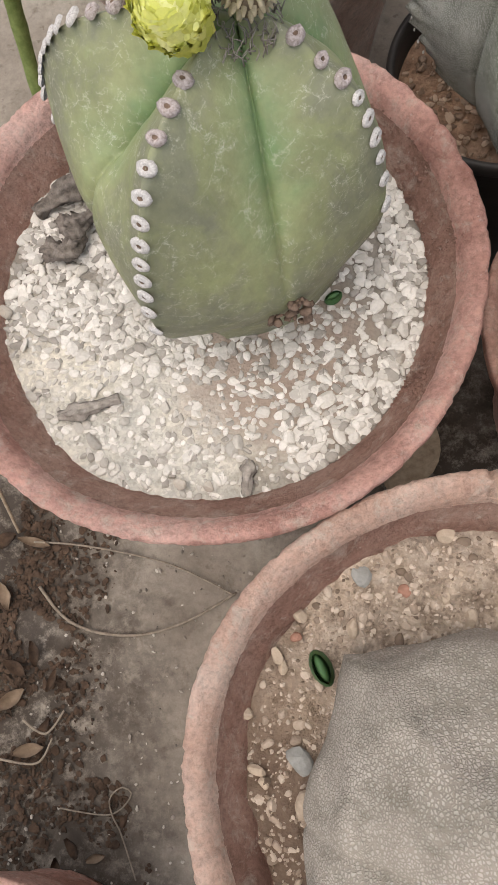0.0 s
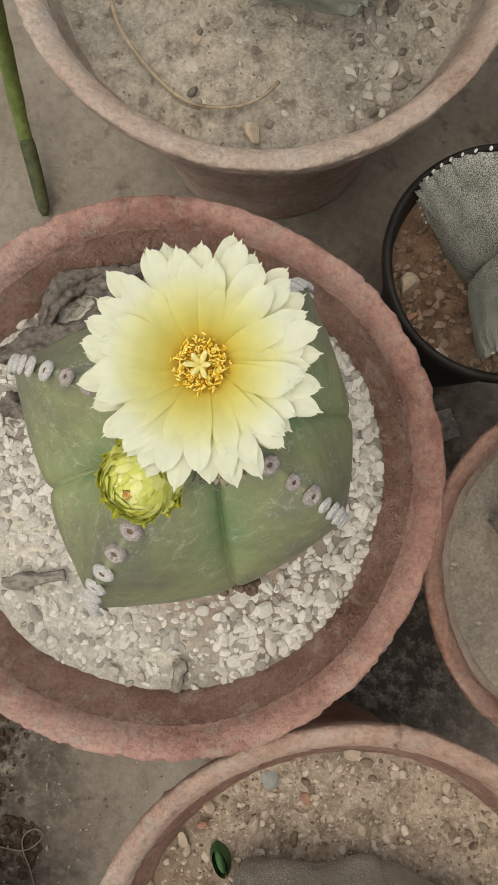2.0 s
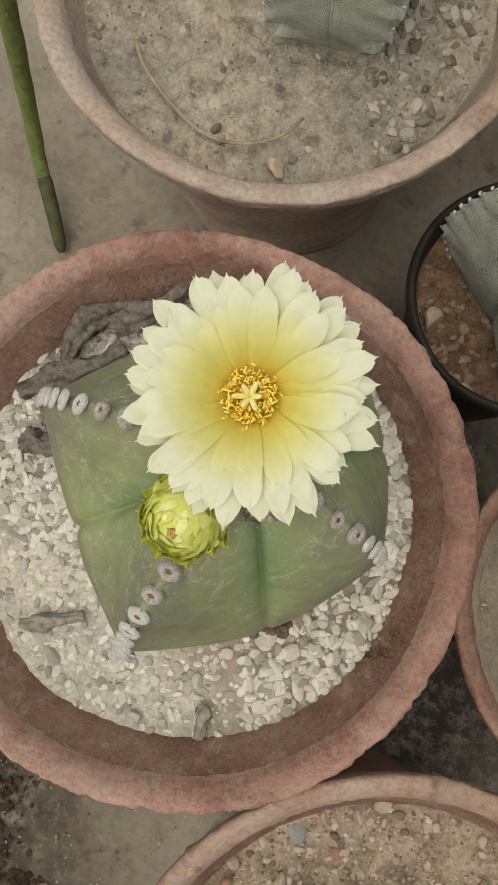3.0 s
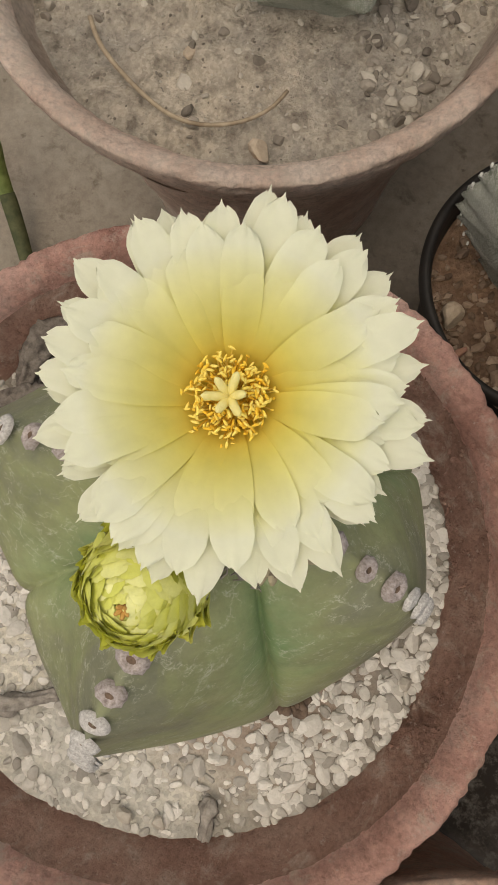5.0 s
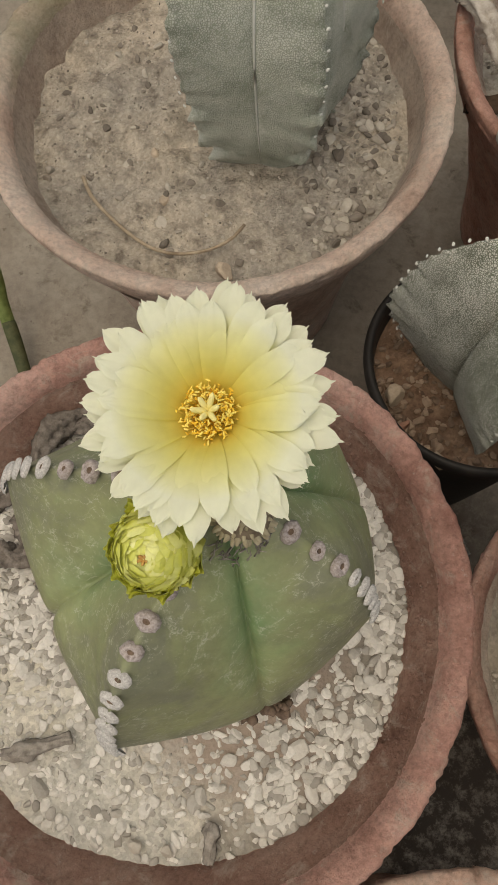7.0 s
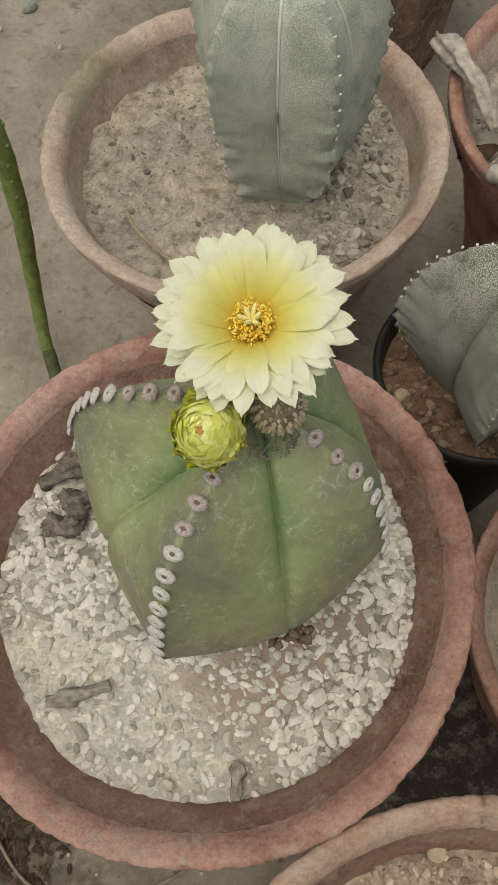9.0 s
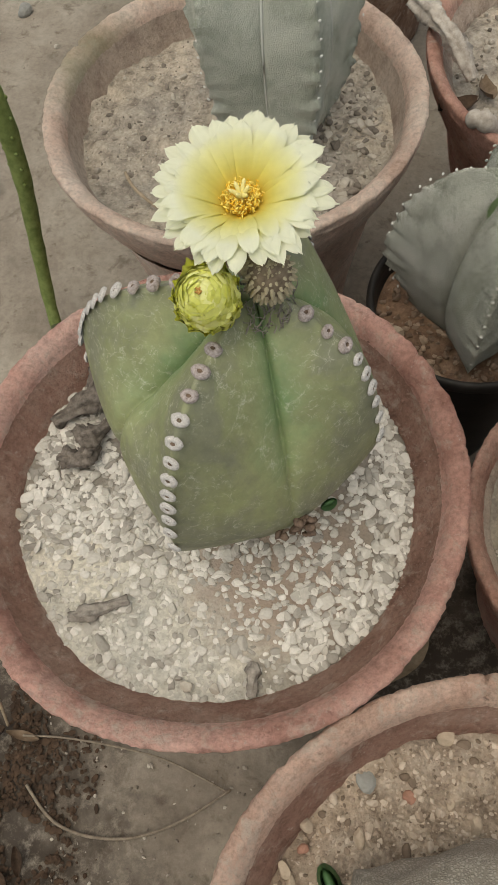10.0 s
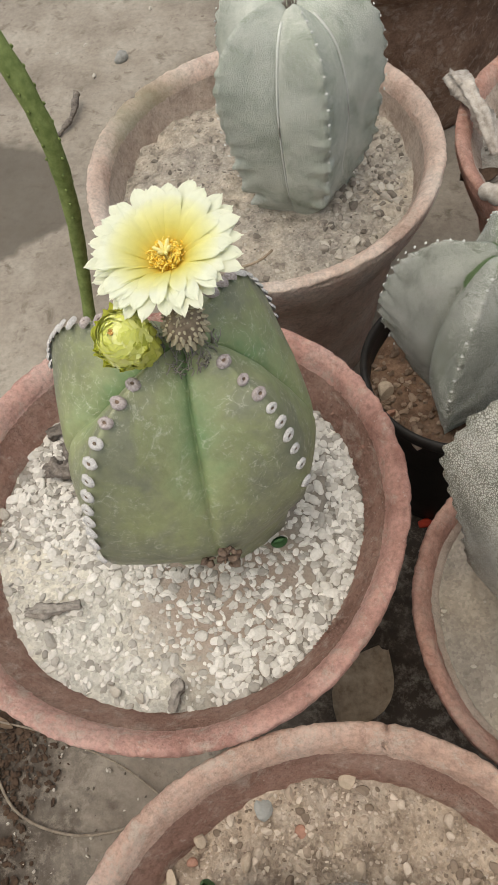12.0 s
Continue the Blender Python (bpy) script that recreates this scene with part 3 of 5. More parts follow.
scatter("gravel", 4200, ring_spot(MAIN, 0.1785, 0.02, 0.106, 2.0, 0.0014, 0, 0.11, main_keep), (0.0018, 0.0036), STONE_WHITE, "loose off-white limestone chips on pale dust", 21, (0.26, 0.52), 0.30)
scatter("gravel", 900, ring_spot(MAIN, 0.1785, 0.04, 0.107, 2.0, 0.0014, 0, 0.11, lambda x, y: 1.0 if y < -0.02 else 0.1), (0.0012, 0.0026), STONE_WHITE, "small white chips half buried in pale dust", 22, (0.35, 0.6), 0.60)
def wall_spot(rng):
    """A place on the sloping inner wall, thickest on one side."""
    for _ in range(20):
        a, u = rng.uniform(-0.6, 2.2), rng.uniform(0, 1) ** 1.4
        if rough_noise((math.cos(a), math.sin(a), u), 9, 2) > -0.05:
            r = 0.1070 + 0.0110 * u
            return (r * math.cos(a), r * math.sin(a), 0.181 + 0.018 * u)
    return None


scatter("wall_grit", 620, wall_spot, (0.0004, 0.0016), DARK_CLAY, "crusted soil grit stuck to a pot's inner wall", 36, (0.5, 0.8), 0.5, False, "grit")
scatter("soil_clods", 5200, ring_spot(FRONT, 0.173, 0.0, 0.100, 5.0, 0.0070, 0.002, 0.104), (0.0004, 0.0014), STONE_BROWN, "fine crumbs of brown soil", 23, (0.5, 0.9), 0.4, False, "soil")
scatter("soil_clods", 800, ring_spot(FRONT, 0.173, 0.0, 0.099, 5.0, 0.0070, 0.002, 0.104), (0.0010, 0.0028), STONE_BROWN, "broken clods of sandy brown soil", 33, (0.45, 0.8), 0.42, True, "soil")
scatter("soil_clods", 1500, ring_spot(FAR, 0.174, 0.0, 0.108, 9.0, 0.0052, 0.004, 0.113), (0.0003, 0.0011), STONE_GREY, "fine crumbs on crusted grey soil", 24, (0.5, 0.9), 0.4, False, "soil")
scatter("soil_clods", 520, ring_spot(FAR, 0.174, 0.03, 0.107, 9.0, 0.0052, 0.004, 0.113, lambda x, y: 1.0 if x > 0.035 - 0.3 * y else 0.08), (0.0010, 0.0038), STONE_GREY, "broken clods of crusted grey soil", 34, (0.35, 0.7), 0.40, True, "soil")
scatter("soil_clods", 450, ring_spot(CORNER, 0.165, 0.0, 0.104, 15.0, 0.004, 0.0, 0.109), (0.001, 0.004), STONE_GREY, "grey soil crumbs among dry scraps", 25, (0.5, 0.9), 0.3, False, "soil")
scatter("soil_clods", 160, ring_spot(RIGHT, 0.146, 0.03, 0.082, 12.0, 0.0016, 0.004, 0.085, lambda x, y: 1.0 if rough_noise((x, y, 0), 25, 2) > 0.1 else 0.05), (0.0006, 0.0018), STONE_GREY, "dark crumbs on fine silt", 26, (0.5, 0.9), 0.3, False, "soil")


# ---- cacti ----
def sagging(sag, f, share):
    """How far a drooping rib lies below the common profile on its upper side."""
    return sag[0] * math.exp(-(((f - 0.58) / 0.26) ** 2)) if sag and share < 0.6 else 0.0


def lifted(extra, share):
    """How far the flank of a short lobe lies above the common profile."""
    return extra[1] * min(max((share - 0.22) / 0.28, 0), 1) * min(max((1 - share) / 0.35, 0), 1) if len(extra) > 1 else 0.0


def ribbed(bm, ribs, notches, rib_rows, notch_rows, levels=46, steps=9, bulge=0.10, crease=0.2, rough=0.0, seed=0.0, lean=(0.0, 0.0), crease_end=0.55, pucker=0.0, fill=0.0, scallop=0.0):
    """A star-shaped cactus body: convex faces between ribs, parted by a narrow crease. ribs and notches: (degrees, radius); rows: (share of radius, height) from the top down."""
    rib_line, notch_line = smooth_rows([(f * 0.08, z) for f, z in rib_rows], levels), smooth_rows([(f * 0.08, z) for f, z in notch_rows], levels)
    top = max(z for _, z in rib_rows)
    spread = [1 - (1 - j / steps) ** 1.35 for j in range(steps)]
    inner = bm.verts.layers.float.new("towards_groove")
    rings = []
    for k in range(levels):
        (fr, zr), (fn, zn) = rib_line[k] / (0.08, 1), notch_line[k] / (0.08, 1)
        share = k / (levels - 1)
        deep = crease * max(1 - share / crease_end, 0.04) ** 0.6
        ring = []
        for i, (a, r, *sag) in enumerate(ribs):
            nb, nq, *nsag = ribs[(i + 1) % len(ribs)]
            b, q, *drop = notches[i]
            R = Vector((r * fr * math.cos(radians(a)), r * fr * math.sin(radians(a)), zr - sagging(sag, fr, share) + lifted(sag, share)))
            E = Vector((nq * fr * math.cos(radians(nb)), nq * fr * math.sin(radians(nb)), zr - sagging(nsag, fr, share) + lifted(nsag, share)))
            fat = 1 + fill * min(max((share - 0.36) / 0.22, 0), 1)
            N = Vector((fat * q * fn * math.cos(radians(b)), fat * q * fn * math.sin(radians(b)), zn - (drop[0] * math.sin(math.pi * min(share / 0.55, 1)) if drop else 0.0) + lifted(drop, share)))
            for side, tip in ((0, R), (1, E)):
                along = N - tip
                out = Vector((along.y, -along.x, 0))
                mid = 0.5 * (N + tip)
                if out.dot(Vector((mid.x, mid.y, 0))) < 0:
                    out = -out
                for j in range(steps):
                    w = spread[j] if side == 0 else (1.0 if j == 0 else spread[steps - j])
                    p = tip.lerp(N, w) + out * (bulge * math.sin(math.pi * w))
                    inward = deep * (0.34 * w ** 4 + 0.66 * w ** 24)
                    p.x *= 1 - inward
                    p.y *= 1 - inward
                    p.z -= 0.12 * inward * r * (1 if share < 0.4 else 0)
                    if scallop:
                        dent = 1 + scallop * (math.cos(2 * math.pi * 20 * share + i) + 0.4 * math.cos(71 * share + 2 * i)) * max(1 - w / 0.3, 0)
                        p.x *= dent
                        p.y *= dent
                    if pucker and w < 0.5 and share > 0.45:
                        wave = (math.sin(share * 62 + i + 3 * w) + 0.7 * math.sin(share * 103 + 2.3 * i - 4 * w)) * pucker * (1 - 2 * w) * (share - 0.45) * 2
                        p.x *= 1 + wave
                        p.y *= 1 + wave
                    if rough:
                        p += p.normalized() * rough * (rough_noise(p, 22, seed) + 0.4 * rough_noise(p, 60, seed))
                    p.x += lean[0] * (top - p.z)
                    p.y += lean[1] * (top - p.z)
                    v = bm.verts.new(p)
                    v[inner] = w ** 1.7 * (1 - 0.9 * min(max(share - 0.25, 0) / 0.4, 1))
                    ring.append(v)
        rings.append(ring)
    n = len(rings[0])
    for a, b in zip(rings, rings[1:]):
        for k in range(n):
            bm.faces.new((a[k], b[k], b[(k + 1) % n], a[(k + 1) % n]))
    bm.faces.new(rings[0])
    bm.faces.new(rings[-1][::-1])
    bmesh.ops.recalc_face_normals(bm, faces=bm.faces[:])
    return rib_line / (0.08, 1)


def areole_mesh(r, h, material, seed, hole=True):
    """A felted oval cushion with a dent in its middle."""
    bm = bmesh.new()
    rng = random.Random(seed)
    rows = [(0.02 * r, 0.25 * h if hole else h), (0.28 * r, 0.45 * h if hole else h), (0.5 * r, h), (0.78 * r, 0.85 * h), (1.0 * r, 0.2 * h), (1.02 * r, -0.6 * h)]
    last = None
    for q, z in rows:
        ring = []
        for k in range(12):
            a = 2 * math.pi * k / 12
            w = q * (1 + 0.07 * rng.uniform(-1, 1))
            ring.append(bm.verts.new((w * math.cos(a), 0.74 * w * math.sin(a), z * (1 + 0.15 * rng.uniform(-1, 1)))))
        if last:
            for k in range(12):
                bm.faces.new((last[k], ring[k], ring[(k + 1) % 12], last[(k + 1) % 12]))
        else:
            bm.faces.new(ring)
        last = ring
    me = bpy.data.meshes.new("areole")
    bm.to_mesh(me)
    bm.free()
    me.polygons.foreach_set("use_smooth", [True] * len(me.polygons))
    me.materials.append(material)
    if hole:
        me.materials.append(BARK)
        for f in me.polygons:
            if math.hypot(f.center.x, f.center.y) < 0.26 * r:
                f.material_index = 1
    return me


def add_areoles(plant, rib, line, shares, meshes, lift=0.0006, lean=(0.0, 0.0), top=0.0, sink=0.0, seed=0):
    """Cushions along one rib, each lying on the crest."""
    a, r, *sag = rib
    rng = random.Random(seed)
    d = Vector((math.cos(radians(a)), math.sin(radians(a)), 0))
    for s in shares:
        k = s * (len(line) - 1)
        i = min(int(k), len(line) - 2)
        u = k - i
        f, z = line[i] * (1 - u) + line[i + 1] * u
        z += lifted(sag, s) - sagging(sag, f, s)
        f0, z0 = line[max(i - 1, 0)]
        f1, z1 = line[min(i + 2, len(line) - 1)]
        tangent = (d * (r * (f1 - f0)) + Vector((0, 0, z1 - z0))).normalized()
        side = Vector((-d.y, d.x, 0))
        normal = side.cross(tangent) * -1
        if normal.dot(d + Vector((0, 0, 0.6))) < 0:
            normal = -normal
        p = d * (r * f) + Vector((0, 0, z)) + normal * lift
        p.x += lean[0] * (top - p.z)
        p.y += lean[1] * (top - p.z)
        tilt = rng.uniform(-0.25, 0.25)
        m = Matrix((side, tangent, normal)).transposed().to_4x4()
        size = rng.uniform(0.85, 1.12)
        shared("areole", rng.choice(meshes), plant, Matrix.Translation(p) @ m @ Matrix.Rotation(tilt, 4, "Z") @ Matrix.Scale(size, 4))


AXIS = Vector((0.032, 0.018, 0.0))
MAIN_RIB = [(0.02, 0.331), (0.15, 0.3335), (0.30, 0.3345), (0.46, 0.3335), (0.58, 0.3300), (0.67, 0.3265), (0.75, 0.3200), (0.80, 0.3135), (0.85, 0.306), (0.90, 0.297), (0.96, 0.281), (1.0, 0.264), (0.985, 0.250), (0.93, 0.238), (0.83, 0.226), (0.72, 0.208), (0.64, 0.188), (0.60, 0.172)]
MAIN_NOTCH = [(0.02, 0.329), (0.2, 0.328), (0.4, 0.323), (0.6, 0.3135), (0.75, 0.302), (0.88, 0.287), (0.96, 0.272), (1.0, 0.256), (0.98, 0.243), (0.93, 0.233), (0.85, 0.222), (0.74, 0.206), (0.67, 0.188), (0.62, 0.172)]
MAIN_RIBS = [(173, 0.079, 0.003, 0.015), (244.5, 0.080, 0.0), (336, 0.0535, 0.0085), (433, 0.064, 0.002)]
MAIN_NOTCHES = [(208, 0.0615, 0.008, 0.022), (284, 0.0525, 0.0), (383, 0.045, 0.004), (485, 0.055, 0.006)]


def flowering_cactus():
    plant = thing("cactus", AXIS.x, AXIS.y, 0, "bare green four-ribbed star cactus with one yellow flower, in gravel", "cactus")
    bm = bmesh.new()
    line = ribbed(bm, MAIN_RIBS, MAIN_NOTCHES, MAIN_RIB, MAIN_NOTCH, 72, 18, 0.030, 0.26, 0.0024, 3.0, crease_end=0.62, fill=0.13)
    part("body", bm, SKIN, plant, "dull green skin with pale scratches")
    light = [areole_mesh(0.0034, 0.0010, WOOL, s) for s in (1, 2, 3)]
    dark = [areole_mesh(0.0034, 0.0014, WOOL_DARK, s) for s in (4, 5)]
    for k, rib in enumerate(MAIN_RIBS):
        short = rib[1] < 0.06
        add_areoles(plant, rib, line, [0.13, 0.185, 0.238] if short else [0.125, 0.165, 0.205], dark, 0.0012, seed=10 + k)
        add_areoles(plant, rib, line, [0.290, 0.340, 0.388, 0.436, 0.490, 0.56] if short else [0.245, 0.285, 0.325, 0.363, 0.400, 0.436, 0.470, 0.512, 0.575], light, seed=20 + k)
    # corky, torn scar at the foot of the front groove
    rng = np.random.default_rng(77)
    verts, faces = [], []
    for k in range(30):
        a = radians(284 + rng.uniform(-9, 9))
        r, z = 0.0592 + rng.uniform(-0.002, 0.0015), 0.2425 + rng.uniform(-0.008, 0.007)
        faces += [[i + len(verts) for i in f] for f in ICO1_F]
        verts += (stone_verts(rng, rng.uniform(0.0012, 0.0036), 0.4, False) + np.array([r * math.cos(a), r * math.sin(a), z])).tolist()
    tagged(raw_mesh("scar", verts, faces, BARK, plant), "brown corky scar", kind="stuff")
    return plant


CACTUS = flowering_cactus()


def petal_mesh(name, length, width, lift, curl, cup, seed, rows=9, cols=6, thick=0.0005, point=0.05):
    """A blunt petal with a small point, growing along +x from the origin."""
    rng = random.Random(seed)
    bm = bmesh.new()
    grid = []
    wav = rng.uniform(0, 6)
    for i in range(rows + 1):
        u = i / rows
        w = width * (0.30 + 0.70 * min(u / 0.62, 1) ** 0.8) * (1 if u < 0.76 else math.sqrt(max(1 - ((u - 0.76) / 0.27) ** 2, 0.0)))
        line = []
        for j in range(cols + 1):
            v = 2 * j / cols - 1
            x = length * (u + (point * (1 - abs(v)) ** 2 * max(u - 0.8, 0) / 0.2))
            z = lift * math.sin(u * math.pi * 0.5) * length - curl * length * u**3 + cup * w * v * v + 0.02 * width * math.sin(5 * u + 3 * v + wav)
            line.append(Vector((x, 0.5 * w * v, z)))
        grid.append(line)
    for off in (thick / 2, -thick / 2):
        vs = [[bm.verts.new(p + Vector((0, 0, off))) for p in line] for line in grid]
        for i in range(rows):
            for j in range(cols):
                q = (vs[i][j], vs[i + 1][j], vs[i + 1][j + 1], vs[i][j + 1])
                bm.faces.new(q if off < 0 else q[::-1])
    bmesh.ops.remove_doubles(bm, verts=bm.verts[:], dist=0.00001)
    me = bpy.data.meshes.new(name)
    bm.to_mesh(me)
    bm.free()
    me.polygons.foreach_set("use_smooth", [True] * len(me.polygons))
    return me


def aim(origin, direction):
    """A local frame whose z runs along direction."""
    return Matrix.Translation(origin) @ Vector(direction).to_track_quat("Z", "Y").to_matrix().to_4x4()


def flower_petal(length, width, lift, curl, cup, seed, rows=22, cols=10, thick=0.0004):
    """A thin spoon-shaped petal along +x, with lengthwise pleats and a pointed, finely torn tip."""
    rng = random.Random(seed)
    bm = bmesh.new()
    bend, skew = rng.uniform(-0.05, 0.05), rng.uniform(-0.06, 0.06)
    teeth = [rng.uniform(-0.012, 0.014) for _ in range(cols + 1)]
    grid = []
    for i in range(rows + 1):
        u = i / rows
        grow = 0.34 + 0.66 * math.sin(0.5 * math.pi * min(u / 0.66, 1)) ** 1.2
        w = width * grow * (1 if u < 0.76 else max(1 - ((u - 0.76) / 0.25) ** 2.2, 0.0) ** 0.52)
        line = []
        for j in range(cols + 1):
            v = 2 * j / cols - 1
            late = max(u - 0.72, 0) / 0.28
            x = length * (u + 0.045 * (1 - abs(v)) ** 2.4 * late ** 2 + teeth[j] * late)
            y = 0.5 * w * v * (1 + 0.07 * math.sin(31 * u + 5 * seed) * late) + length * (bend * u * u + skew * 0.1 * u)
            pleat = 0.010 * width * math.cos(3 * math.pi * v) * min(2 * u, 1)
            z = lift * math.sin(u * math.pi * 0.5) * length - curl * length * u**3 + cup * w * v * v + pleat + 0.03 * width * math.sin(5 * u + 3 * v + seed)
            line.append(Vector((x, y, z)))
        grid.append(line)
    for off in (thick / 2, -thick / 2):
        vs = [[bm.verts.new(p + Vector((0, 0, off))) for p in line] for line in grid]
        for i in range(rows):
            for j in range(cols):
                q = (vs[i][j], vs[i + 1][j], vs[i + 1][j + 1], vs[i][j + 1])
                bm.faces.new(q if off < 0 else q[::-1])
    bmesh.ops.remove_doubles(bm, verts=bm.verts[:], dist=0.00001)
    me = bpy.data.meshes.new("petal")
    bm.to_mesh(me)
    bm.free()
    me.polygons.foreach_set("use_smooth", [True] * len(me.polygons))
    me.materials.append(PETAL)
    return me


def flower():
    rng = random.Random(5)
    m = aim(Vector((0.0300, 0.0302, 0.3610)) - AXIS, (-0.02, -0.15, 1.0)) @ Matrix.Scale(0.925, 4)
    bm = bmesh.new()
    # scaly tube from the crown up to the cup
    tube_mesh(bm, smooth_rows([(0.0, -0.008, -0.030), (0, -0.004, -0.018), (0, 0, -0.006), (0, 0, 0.0005)], 10), np.linspace(0.0048, 0.0088, 10), 20)
    tube = part("flower", bm, FRUIT, CACTUS, "pale yellow many-petalled open flower")
    tube.matrix_local = m
    rings = ((26, 2, 0.0040, -0.0012, (0.0268, 0.0063, 0.47, 0.04, 0.02)), (25, 0, 0.0038, -0.0005, (0.0262, 0.0066, 0.51, 0.05, 0.02)), (21, -2, 0.0036, 0.0001, (0.0241, 0.0070, 0.54, 0.07, 0.02)), (15, -4, 0.0034, 0.0006, (0.0212, 0.0070, 0.56, 0.09, 0.03)))
    for ring, (count, tilt, r0, z0, shape) in enumerate(rings):
        shapes = [flower_petal(*shape, seed=10 * ring + s) for s in range(5)]
        for k in range(count):
            a = 2 * math.pi * (k + 0.37 * ring + rng.uniform(-0.18, 0.18)) / count
            lm = Matrix.Rotation(a, 4, "Z") @ Matrix.Translation((r0, 0, z0)) @ Matrix.Rotation(radians(tilt + rng.uniform(-3.5, 3)), 4, "Y") @ Matrix.Rotation(radians(rng.uniform(1, 6)), 4, "X") @ Matrix.Scale(rng.uniform(0.90, 1.06), 4)
            shared("petal", shapes[rng.randrange(5)], tube, lm)
    bm = bmesh.new()
    lathe(bm, [(0.0001, 0.0030), (0.004, 0.0028), (0.0062, 0.0014), (0.0070, -0.001)], 20)
    part("throat", bm, STAMEN_DEEP, tube)
    stamens = []
    for n in range(6):
        bm = bmesh.new()
        bend = rng.uniform(-0.0006, 0.0006)
        tube_mesh(bm, [(0, 0, 0), (bend, 0, 0.0030), (2.2 * bend, 0.0002, 0.0052)], [0.00014, 0.00014, 0.00012], 4)
        bmesh.ops.create_icosphere(bm, subdivisions=1, radius=0.00034, matrix=Matrix.Translation((2.2 * bend, 0.0002, 0.0054)) @ Matrix.Rotation(rng.uniform(0, 3), 4, "Z") @ Matrix.Rotation(rng.uniform(0.6, 1.6), 4, "X") @ Matrix.Diagonal((0.75, 0.75, 2.1, 1)))
        me = bpy.data.meshes.new("stamen")
        bm.to_mesh(me)
        bm.free()
        me.materials.append(STAMEN if n % 3 else STAMEN_DEEP)
        stamens.append(me)
    for k in range(298):
        a, r = rng.uniform(0, 2 * math.pi), 0.0004 + 0.0042 * rng.uniform(0, 1) ** 0.6
        lean_out = rng.uniform(-0.05, 0.20) + 95 * r * rng.uniform(0.6, 1.4)
        lm = Matrix.Rotation(a, 4, "Z") @ Matrix.Translation((r, 0, 0.0022 - 0.12 * r)) @ Matrix.Rotation(lean_out, 4, "Y") @ Matrix.Rotation(rng.uniform(0, 6.28), 4, "Z") @ Matrix.Scale(rng.uniform(0.85, 1.2), 4)
        shared("stamen", rng.choice(stamens), tube, lm)
    bm = bmesh.new()
    tube_mesh(bm, [(0, 0, 0), (0, 0, 0.0075)], 0.0006, 8)
    for k in range(6):
        a = 2 * math.pi * k / 6 + 0.3
        d = Vector((math.cos(a), math.sin(a), 0))
        tube_mesh(bm, [(0, 0, 0.0066), d * 0.0013 + Vector((0, 0, 0.0085)), d * (0.0026 + 0.0008 * (k % 2)) + Vector((0, 0, 0.0108)), d * (0.0031 + 0.0008 * (k % 2)) + Vector((0, 0, 0.0116))], [0.0005, 0.00085, 0.0007, 0.0002], 7)
    part("pistil", bm, PISTIL, tube, "cream star-shaped pistil")


flower()


def scale_mesh(name, length, width, cup, material, seed, tip=None, point=0.10, tip_from=0.94):
    me = petal_mesh(name, length, width, 0.30, -0.12, cup, seed, 7, 5, 0.0008, point)
    me.materials.append(material)
    if tip:
        me.materials.append(tip)
        for f in me.polygons:
            if f.center.x > tip_from * length:
                f.material_index = 1
    return me


def bud():
    """A half-closed flower bud wrapped in overlapping scales."""
    rng = random.Random(9)
    m = aim(Vector((0.0192, -0.0004, 0.3530)) - AXIS, (-0.10, -0.45, 1.0)) @ Matrix.Scale(1.52, 4)
    bm = bmesh.new()
    lathe(bm, smooth_rows([(0.0030, -0.016), (0.0042, -0.011), (0.0060, -0.004), (0.0064, 0.000), (0.0054, 0.0030), (0.0034, 0.0046), (0.0010, 0.0052)], 16), 24)
    core = part("bud", bm, BUD_GREEN, CACTUS, "closed yellow-green flower bud")
    core.matrix_local = m
    outer = [scale_mesh("scale", 0.0058, 0.0042, 0.16, BUD_GREEN, 30 + n, BUD_TIP, 0.34, 1.10) for n in range(3)]
    inner = [scale_mesh("scale", 0.0046, 0.0032, 0.10, BUD_PALE, 34 + n, None, 0.06) for n in range(3)]
    # loose pointed scales round the waist, then a tight rosette that follows the round bud
    rows = [(10, 0.0052, -0.0095, -60, 0.75, outer), (11, 0.0061, -0.0062, -60, 0.85, outer), (11, 0.0066, -0.0030, -58, 0.84, outer), (12, 0.0068, -0.0008, -74, 0.86, outer)]
    for lat, count, big in ((88, 19, 1.0), (75, 18, 1.0), (62, 17, 0.98), (50, 15, 0.92), (39, 13, 0.84), (29, 10, 0.76), (19, 7, 0.66)):
        rows.append((count, 0.0069 * math.sin(radians(lat)), 0.0066 * math.cos(radians(lat)), -(170 - lat), big, inner))
    for ring, (count, r, z, tilt, big, shapes) in enumerate(rows):
        for k in range(count):
            a = 2 * math.pi * (k + 0.5 * (ring % 2) + rng.uniform(-0.15, 0.15)) / count
            lm = Matrix.Rotation(a, 4, "Z") @ Matrix.Translation((r, 0, z)) @ Matrix.Rotation(radians(tilt + rng.uniform(-5, 5)), 4, "Y") @ Matrix.Rotation(radians(rng.uniform(-4, 4)), 4, "X") @ Matrix.Scale(rng.uniform(0.88, 1.10) * big, 4)
            shared("scale", shapes[rng.randrange(3)], core, lm)
    bm = bmesh.new()
    for k in range(5):
        a = 1.26 * k
        tube_mesh(bm, [(0, 0, 0.0062), (0.0007 * math.cos(a), 0.0007 * math.sin(a), 0.0078)], [0.0005, 0.0002], 5)
    part("tip", bm, BUD_CORE, core, "small orange-brown tip")


bud()


